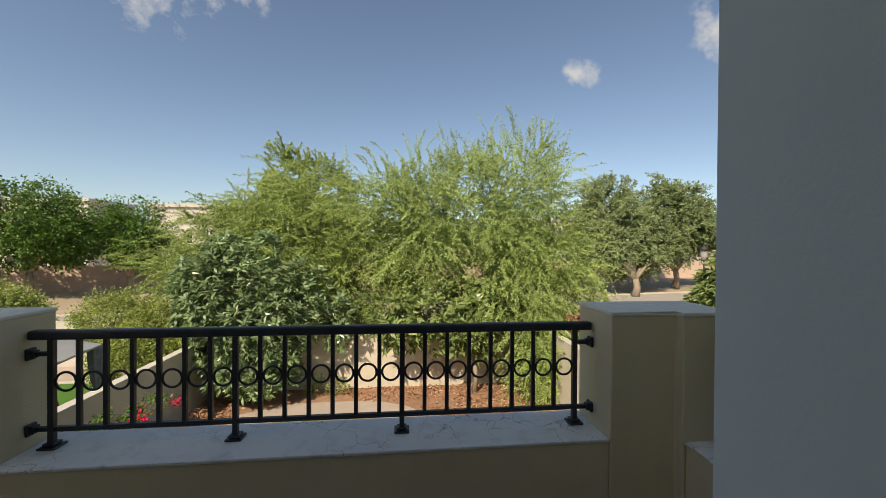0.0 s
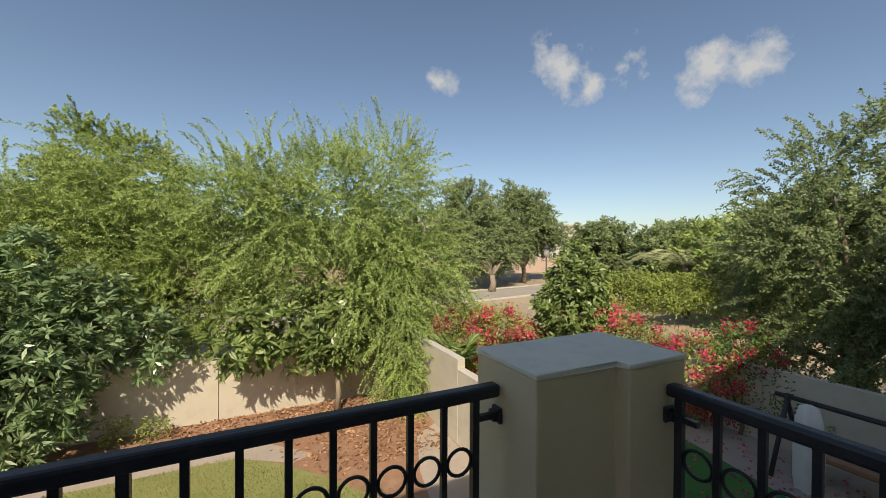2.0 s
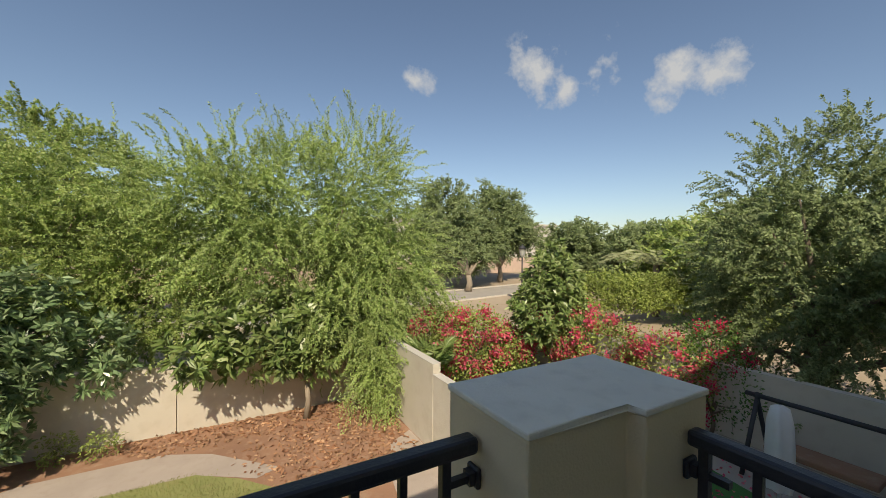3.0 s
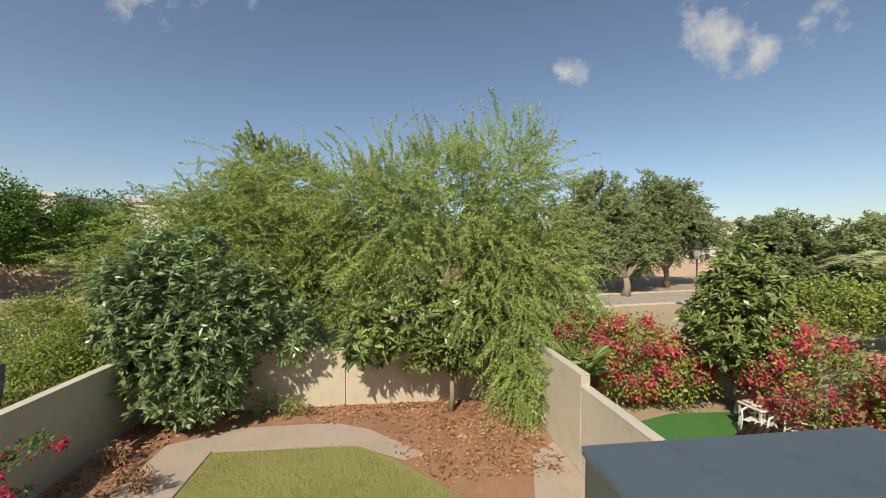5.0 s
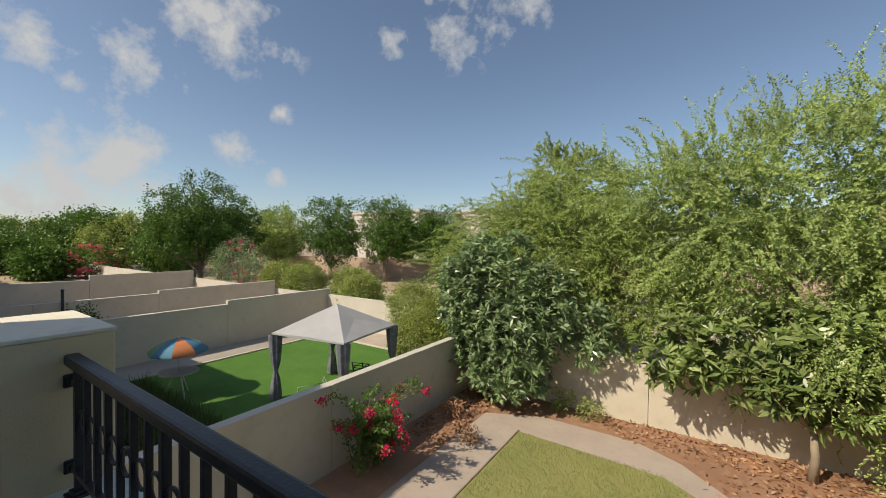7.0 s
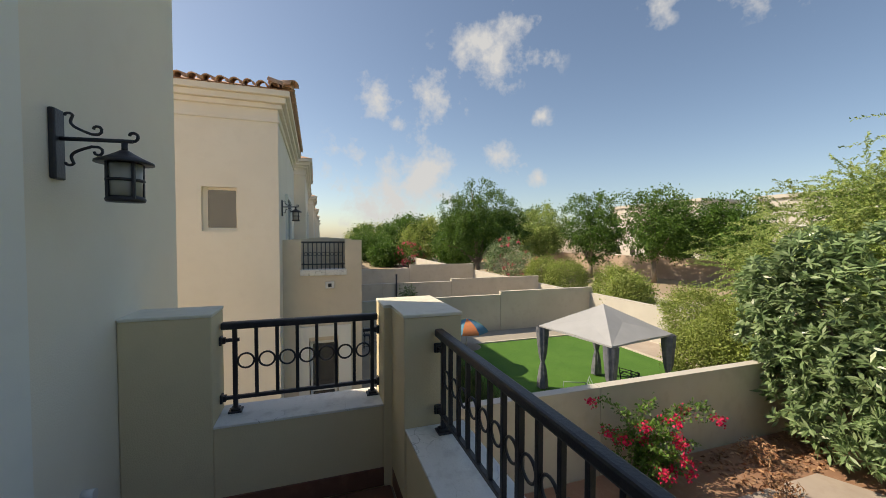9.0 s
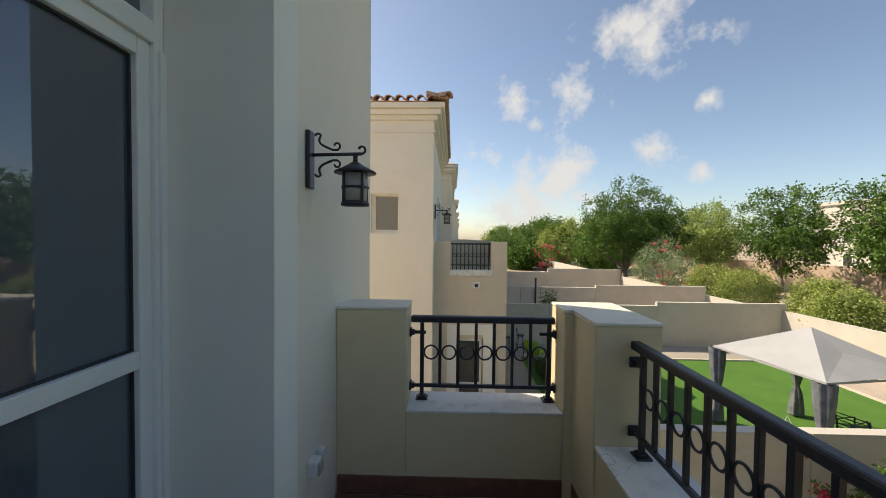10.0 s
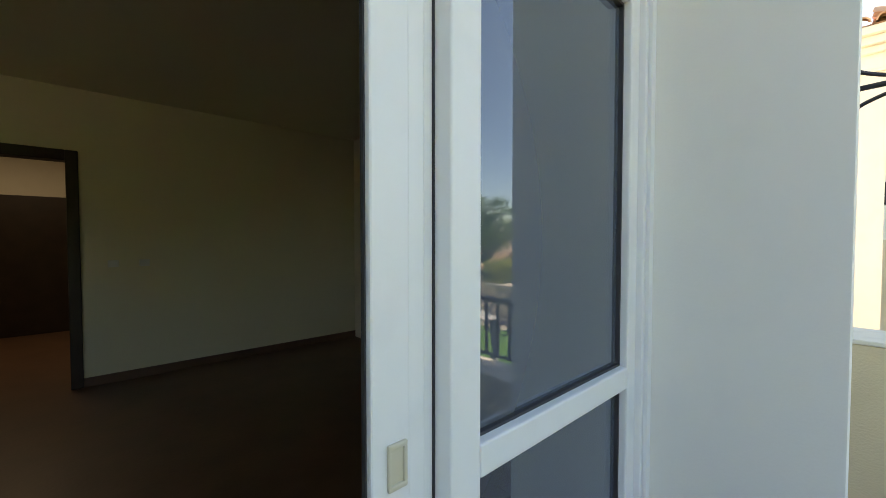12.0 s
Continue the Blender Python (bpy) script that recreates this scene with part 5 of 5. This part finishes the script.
# tall grasses by the neighbour's house
tg = thing("tall_grass", "dense clump of tall dark ornamental grass", "grass", kind="stuff")
n = 9000
gp = np.stack([rng.uniform(-13.0, -6.2, n), rng.uniform(3.6, 5.6, n), np.full(n, G)], 1)
leaf_mesh("blades", gp, unit(rng.normal(size=(n, 3)) * 0.3 + np.array([0, 0, 1])), rng.uniform(0.35, 0.8, n), 0.02, STRAW, tg)

# leaf litter on the soil, petals
n = 5200
lp = np.stack([rng.uniform(-5.2, 4.6, n), rng.uniform(8.2, 12.0, n), np.full(n, G + 0.02)], 1)
keep = ((lp[:, 1] > 10.9) | (lp[:, 0] > 1.6 + rng.normal(size=n) * 0.5) | (lp[:, 0] < -4.0)) & (lp[:, 0] + lp[:, 1] > 10.2) | (lp[:, 0] < -4.0)
lp = lp[keep]
fw = unit(rng.normal(size=lp.shape) * np.array([1, 1, 0.25]))
lt = leaf_mesh("leaf_litter", lp, fw, rng.uniform(0.07, 0.16, len(lp)), rng.uniform(0.03, 0.06, len(lp)), LITTER, None)
tagged(lt, "dry brown fallen leaves scattered over the soil", "leaf litter", kind="stuff")
n = 700
lp = np.stack([rng.uniform(7.5, 11.2, n), rng.uniform(3.0, 8.5, n), np.full(n, G + 0.02)], 1)
fw = unit(rng.normal(size=lp.shape) * np.array([1, 1, 0.2]))
tagged(leaf_mesh("fallen_petals", lp, fw, 0.07, 0.05, PINK, None), "faded pink petals scattered on the terrace", "petals", kind="stuff")
n = 26000
lp = np.stack([rng.uniform(-2.82, 3.0, n), rng.uniform(5.4, 9.8, n), np.full(n, G + 0.012)], 1)
lp = lp[(lp[:, 0] < 0.2) | (lp[:, 1] < 9.7 - (lp[:, 0] - 0.2) * 0.95 + rng.normal(size=n) * 0.15)]
GRASSM = leaf_mat("lawn_blades", [(0.17, 0.20, 0.055), (0.24, 0.25, 0.08), (0.33, 0.30, 0.13)], 0.7, 0.2)
tagged(leaf_mesh("lawn_grass", lp, unit(rng.normal(size=lp.shape) * 0.5 + np.array([0, 0, 1])), rng.uniform(0.03, 0.06, len(lp)), 0.008, GRASSM, None), "short dry lawn grass", "grass", kind="stuff")


# ---------- garden things ----------
def gazebo():
    g = thing("gazebo", "pale grey canvas gazebo with tied slate-grey curtains on turf", "gazebo", at=(-8.38, 8.93, 0))
    g.rotation_euler = (0, 0, radians(10))
    cx, cy, h, eave, peak = 0.0, 0.0, 1.29, -1.2, -0.44
    bm = bmesh.new()
    tip = bm.verts.new((cx, cy, peak))
    cor = [bm.verts.new((cx + u * h, cy + v * h, eave)) for u, v in ((-1, -1), (1, -1), (1, 1), (-1, 1))]
    for i in range(4):
        a, b = cor[i], cor[(i + 1) % 4]
        m = bm.verts.new((a.co + b.co) / 2 + Vector((0, 0, 0.03)))
        q = bm.verts.new((a.co + b.co + 2 * tip.co) / 4 - Vector((0, 0, 0.03)))
        bm.faces.new((tip, a, q))
        bm.faces.new((a, m, q))
        bm.faces.new((m, b, q))
        bm.faces.new((b, tip, q))
    top = part("canopy", bm, CANVAS, g, "pale grey canvas canopy")
    sol = top.modifiers.new("thick", "SOLIDIFY")
    sol.thickness = 0.012
    bm = bmesh.new()
    for s in (-1, 1):
        box(bm, cx - h, cx + h, cy + s * h - 0.006, cy + s * h + 0.006, eave - 0.035, eave + 0.01)
        box(bm, cx + s * h - 0.006, cx + s * h + 0.006, cy - h, cy + h, eave - 0.035, eave + 0.01)
    part("valance", bm, CANVAS, g)
    for sx in (-1, 1):
        for sy in (-1, 1):
            x, y = cx + sx * (h - 0.08), cy + sy * (h - 0.08)
            p = part("post", boxes((x - 0.03, x + 0.03, y - 0.03, y + 0.03, G, eave), bevel=0.004), GASKET, g)
            bm = bmesh.new()
            seg = 22
            prof = [(0.17, eave - 0.02), (0.15, eave - 0.4), (0.11, eave - 0.85), (0.055, eave - 1.12), (0.10, eave - 1.3), (0.14, eave - 1.65), (0.15, G + 0.05)]
            rows = []
            for r, z in prof:
                rows.append([bm.verts.new((x + r * (1 + 0.22 * math.sin(7 * 2 * math.pi * k / seg + z)) * math.cos(2 * math.pi * k / seg), y + r * (1 + 0.22 * math.sin(7 * 2 * math.pi * k / seg + z)) * math.sin(2 * math.pi * k / seg), z)) for k in range(seg)])
            for a, b in zip(rows, rows[1:]):
                for k in range(seg):
                    bm.faces.new((a[k], a[(k + 1) % seg], b[(k + 1) % seg], b[k])).smooth = True
            part("curtain", bm, CURTAIN, p, "tied slate-grey curtain")
    return g


gazebo()


def metal_chair(x, y, rot, material=GREENM):
    c = thing("garden_chair", "low metal-framed garden armchair on the turf", "chair", "gazebo chairs", at=(x, y, G))
    c.rotation_euler = (0, 0, rot)
    for sx in (-0.3, 0.3):
        part("side_frame", tube(bmesh.new(), [(sx, 0.3, 0), (sx, 0.3, 0.55), (sx, -0.3, 0.58), (sx, -0.34, 0)], 0.017, 6), material, c)
        part("back_post", tube(bmesh.new(), [(sx, -0.26, 0.3), (sx, -0.4, 0.78)], 0.017, 6), material, c)
    for k in range(5):
        z = 0.4 + k * 0.09
        part("back_slat", tube(bmesh.new(), [(-0.3, -0.28 - k * 0.028, z), (0.3, -0.28 - k * 0.028, z)], 0.012, 5), material, c)
    for k in range(6):
        part("seat_slat", boxes((-0.3, 0.3, -0.25 + k * 0.095, -0.19 + k * 0.095, 0.3, 0.318)), material, c)
    return c


metal_chair(-8.0, 7.7, 2.6)
metal_chair(-8.2, 10.0, 0.3, GASKET)
metal_chair(-7.4, 9.6, -1.2, GASKET)


def parasol_table():
    x, y, zt = -11.9, 6.05, -2.4
    t = thing("picnic_table", "small round table on the shaded lawn", "table", at=(0, 0, 0))
    part("tabletop", lathe(bmesh.new(), [(0.5, zt - 0.03), (0.52, zt - 0.015), (0.5, zt)], (x, y, 0), 24, False), PAVE, t)
    for k in range(3):
        a = k * 2.1
        part("leg", tube(bmesh.new(), [(x + 0.1 * math.cos(a), y + 0.1 * math.sin(a), zt - 0.03), (x + 0.38 * math.cos(a), y + 0.38 * math.sin(a), G)], 0.025, 6), WHITEP, t)
    u = thing("parasol", "open garden parasol with orange, blue and green panels", "parasol", at=(0, 0, 0))
    part("pole", tube(bmesh.new(), [(x, y, zt), (x, y, -1.38)], 0.016, 8), WHITEP, u)
    cols = (BLUEF, GREENF, WHITEF, ORANGE, WHITEF, GREENF, BLUEF, ORANGE)
    for k in range(8):
        bm = bmesh.new()
        a0, a1 = k * math.pi / 4 + 0.2, (k + 1) * math.pi / 4 + 0.2
        rows = []
        for r, z in ((0.03, -1.4), (0.3, -1.48), (0.55, -1.6), (0.76, -1.78), (0.75, -1.84)):
            rows.append([bm.verts.new((x + r * (1 - 0.05 * math.sin(q * math.pi)) * math.cos(a0 + (a1 - a0) * q), y + r * (1 - 0.05 * math.sin(q * math.pi)) * math.sin(a0 + (a1 - a0) * q), z)) for q in (0, 0.5, 1)])
        for r0, r1 in zip(rows, rows[1:]):
            for q in range(2):
                bm.faces.new((r0[q], r0[q + 1], r1[q + 1], r1[q])).smooth = True
        part("panel", bm, cols[k], u)


parasol_table()


def closed_parasol(x, y):
    u = thing("parasol", "closed white garden parasol on the terrace", "parasol", at=(0, 0, 0))
    part("pole", tube(bmesh.new(), [(x, y, G), (x, y, -1.22)], 0.025, 8), WHITEP, u)
    bm = bmesh.new()
    seg = 18
    rows = []
    for r, z in ((0.03, -1.2), (0.13, -1.27), (0.18, -1.5), (0.2, -1.9), (0.2, -2.4), (0.17, -2.65)):
        rows.append([bm.verts.new((x + r * (1 + 0.18 * math.sin(6 * 2 * math.pi * k / seg)) * math.cos(2 * math.pi * k / seg), y + r * (1 + 0.18 * math.sin(6 * 2 * math.pi * k / seg)) * math.sin(2 * math.pi * k / seg), z)) for k in range(seg)])
    for a, b in zip(rows, rows[1:]):
        for k in range(seg):
            bm.faces.new((a[k], a[(k + 1) % seg], b[(k + 1) % seg], b[k])).smooth = True
    part("canopy", bm, WHITEP, u, "furled white canopy")
    part("base", lathe(bmesh.new(), [(0.3, G), (0.3, G + 0.06), (0.06, G + 0.1)], (x, y, 0), 20), GASKET, u)


closed_parasol(9.0, 3.5)


def lounge_set():
    for i, (x, y, rot) in enumerate(((10.3, 8.5, 0.6), (9.75, 8.95, 1.9), (10.75, 9.25, -0.7))):
        c = thing("plastic_chair", "white plastic garden chair by the flower bed", "chair", "white chairs", at=(x, y, G))
        c.rotation_euler = (0, 0, rot)
        part("seat", boxes((-0.24, 0.24, -0.23, 0.25, 0.39, 0.415), bevel=0.012), WHITEP, c)
        for k in range(5):
            u = -0.2 + k * 0.1
            part("back_slat", tube(bmesh.new(), [(u, -0.22, 0.4), (u, -0.27, 0.62), (u * 0.9, -0.34, 0.84)], 0.022, 6), WHITEP, c)
        part("top_rail", tube(bmesh.new(), [(-0.24, -0.32, 0.8), (-0.12, -0.35, 0.87), (0.12, -0.35, 0.87), (0.24, -0.32, 0.8)], 0.024, 6), WHITEP, c)
        for sx in (-1, 1):
            part("armrest", tube(bmesh.new(), [(sx * 0.24, -0.3, 0.66), (sx * 0.28, 0.0, 0.64), (sx * 0.27, 0.22, 0.62)], 0.024, 6), WHITEP, c)
            part("leg", tube(bmesh.new(), [(sx * 0.27, 0.22, 0.62), (sx * 0.25, 0.23, 0.4), (sx * 0.28, 0.27, 0)], 0.022, 6), WHITEP, c)
            part("leg", tube(bmesh.new(), [(sx * 0.22, -0.22, 0.4), (sx * 0.27, -0.3, 0)], 0.022, 6), WHITEP, c)
    t = thing("garden_table", "white garden table strewn with pale cloths", "table", at=(10.15, 9.15, G))
    part("tabletop", boxes((-0.5, 0.5, -0.32, 0.32, 0.66, 0.7), bevel=0.01), WHITEP, t)
    for sx in (-0.45, 0.45):
        for sy in (-0.27, 0.27):
            part("leg", boxes((sx - 0.02, sx + 0.02, sy - 0.02, sy + 0.02, 0, 0.66)), WHITEP, t)
    b = thing("bench", "dark wooden slatted bench on the turf", "bench", at=(9.15, 8.45, G))
    b.rotation_euler = (0, 0, 0.5)
    for k in range(5):
        part("slat", boxes((-0.6, 0.6, -0.25 + k * 0.11, -0.17 + k * 0.11, 0.4, 0.43), bevel=0.005), WOOD, b)
    for sx in (-0.5, 0.5):
        part("leg", boxes((sx - 0.03, sx + 0.03, -0.22, 0.22, 0, 0.4)), WOOD, b)
    cl = thing("cloth", "crumpled pale cloth on the white garden table", "cloth", at=(10.1, 9.15, G + 0.7))
    bm = bmesh.new()
    bmesh.ops.create_grid(bm, x_segments=14, y_segments=10, size=0.5)
    for v in bm.verts:
        v.co = Vector((v.co.x * 0.8, v.co.y * 0.5, 0.012 + 0.09 * abs(noise.noise(v.co * 7.0)) + 0.05 * abs(noise.noise(v.co * 15.0))))
    part("fold", bm, WHITEF, cl).modifiers.new("thick", "SOLIDIFY").thickness = 0.006
    f = thing("swing_frame", "dark tubular swing seat frame lying by the wall", "swing seat", at=(10.4, 3.4, G))
    for y in (-1.0, 1.0):
        part("leg", tube(bmesh.new(), [(-0.5, y, 0), (0.2, y, 1.55)], 0.045, 8), GASKET, f)
        part("leg", tube(bmesh.new(), [(0.8, y, 0), (0.1, y, 1.55)], 0.045, 8), GASKET, f)
    part("beam", tube(bmesh.new(), [(0.15, -1.2, 1.5), (0.15, 1.2, 1.5)], 0.05, 8), GASKET, f)
    part("seat", boxes((-0.1, 0.5, -0.8, 0.8, 0.5, 0.62), bevel=0.03), MULCH, f, "rust-brown seat cushion")


lounge_set()


def street_lamp(x, y):
    s = thing("street_lamp", "dark lantern-topped street lamp post", "street lamp", "street lamps", at=(0, 0, 0))
    part("pole", tube(bmesh.new(), [(x, y, G), (x, y, G + 0.8), (x, y, 0.6)], [0.09, 0.06, 0.05], 10), GASKET, s)
    part("lantern", lathe(bmesh.new(), [(0.08, 0.55), (0.2, 0.75), (0.26, 1.2)], (x, y, 0), 8, False), FROST, s, "pale glass lantern")
    part("cap", lathe(bmesh.new(), [(0.34, 1.2), (0.2, 1.42), (0.05, 1.5), (0.03, 1.62)], (x, y, 0), 12), GASKET, s)


street_lamp(21.6, 24.2)


def patio_corner():
    """What stands by the neighbour's terrace: a lounge chair, two stools, a wall-side shrub, a post."""
    c = thing("lounge_chair", "low lounge chair with a lime green cushion on the patio", "chair", at=(-14.1, 3.9, G))
    c.rotation_euler = (0, 0, 0.8)
    for sx in (-0.32, 0.32):
        part("side_frame", tube(bmesh.new(), [(sx, 0.35, 0), (sx, 0.33, 0.5), (sx, -0.32, 0.52), (sx, -0.36, 0)], 0.018, 6), GASKET, c)
    part("cushion", boxes((-0.3, 0.3, -0.3, 0.34, 0.28, 0.42), bevel=0.04), LIME, c, "lime green seat cushion")
    part("back_cushion", boxes((-0.3, 0.3, -0.36, -0.24, 0.42, 0.82), bevel=0.04), LIME, c)
    for x, y in ((-14.9, 2.9), (-15.2, 3.5)):
        t = thing("bar_stool", "slim dark metal bar stool on the patio", "stool", "patio stools", at=(x, y, G))
        part("seat", lathe(bmesh.new(), [(0.15, 0.66), (0.17, 0.68), (0.15, 0.7)], (0, 0, 0), 16, False), GASKET, t)
        for k in range(4):
            a = 0.8 + k * math.pi / 2
            part("leg", tube(bmesh.new(), [(0.12 * math.cos(a), 0.12 * math.sin(a), 0.67), (0.21 * math.cos(a), 0.21 * math.sin(a), 0)], 0.013, 5), GASKET, t)
        part("foot_ring", tube(bmesh.new(), [(0.18 * math.cos(k * 0.5236), 0.18 * math.sin(k * 0.5236), 0.25) for k in range(13)], 0.009, 5), GASKET, t)
        part("backrest", tube(bmesh.new(), [(-0.14, -0.1, 0.68), (-0.15, -0.14, 0.95), (0.15, -0.14, 0.95), (0.14, -0.1, 0.68)], 0.012, 5), GASKET, t)
    tree("garden_shrub", "dark shrub that peeps over the garden wall", (-17.0, 5.1, G), [(-17.0, 5.1, -1.25, 0.35, 0.4, 0.35), (-17.0, 5.1, -1.9, 0.3, 0.35, 0.6)], DEEP, 60, 12, 0.2, "broad", (0.11, 0.06), 0.02, BARK, 5, 0.1, category="shrub")
    p = thing("post", "thin dark metal post against the far garden wall", "post", at=(-21.62, 5.5, G))
    part("pole", tube(bmesh.new(), [(0, 0, 0), (0, 0, 2.4)], 0.055, 8), GASKET, p)
    part("cap", lathe(bmesh.new(), [(0.065, 2.4), (0.065, 2.43), (0.03, 2.45)], (0, 0, 0), 10), GASKET, p)


patio_corner()


def far_building(x, y, w, h, k):
    b = thing("villa", "pale flat-roofed villa beyond the far trees", "house", "far villas")
    part("wall", boxes((x, x + w, y, y + 10, G, h)), WALLW, b)
    part("roof", boxes((x - 0.4, x + w + 0.4, y - 0.4, y + 10.4, h, h + 0.5)), WALLW, b)
    n = int(w // 4)
    for i in range(n):
        for z in (G + 1, G + 4.6):
            if z + 2 < h:
                xx = x + 1.2 + i * 4
                wn = part("window", boxes((xx, xx + 1.5, y - 0.06, y, z, z + 1.8)), WHITE, b)
                part("pane", boxes((xx + 0.1, xx + 1.4, y - 0.08, y - 0.06, z + 0.1, z + 1.7)), DARKWIN, wn)


far_building(-66, 62, 20, 7.6, 0)
far_building(-40, 66, 16, 7.4, 1)
far_building(34, 95, 22, 8.0, 2)
far_building(64, 80, 20, 7.0, 3)

# ---------- floor tiles of the balcony, last ----------
slab = bpy.data.objects["balcony_slab"]
bm = box(bmesh.new(), 0.003, 0.297, 0.003, 0.297, -0.012, 0.0, bevel=0.002, seg=1)
tile0 = part("tile", bm, TILE, slab)
tile0.location = (-1.63, 0.015, 0)
for i in range(11):
    for j in range(5):
        if i or j:
            o = new("tile", tile0.data)
            o.parent = slab
            o.location = (-1.63 + 0.2965 * i, 0.015 + 0.268 * j, 0)
            o.scale = (1, 0.9, 1)
tile0.scale = (1, 0.9, 1)
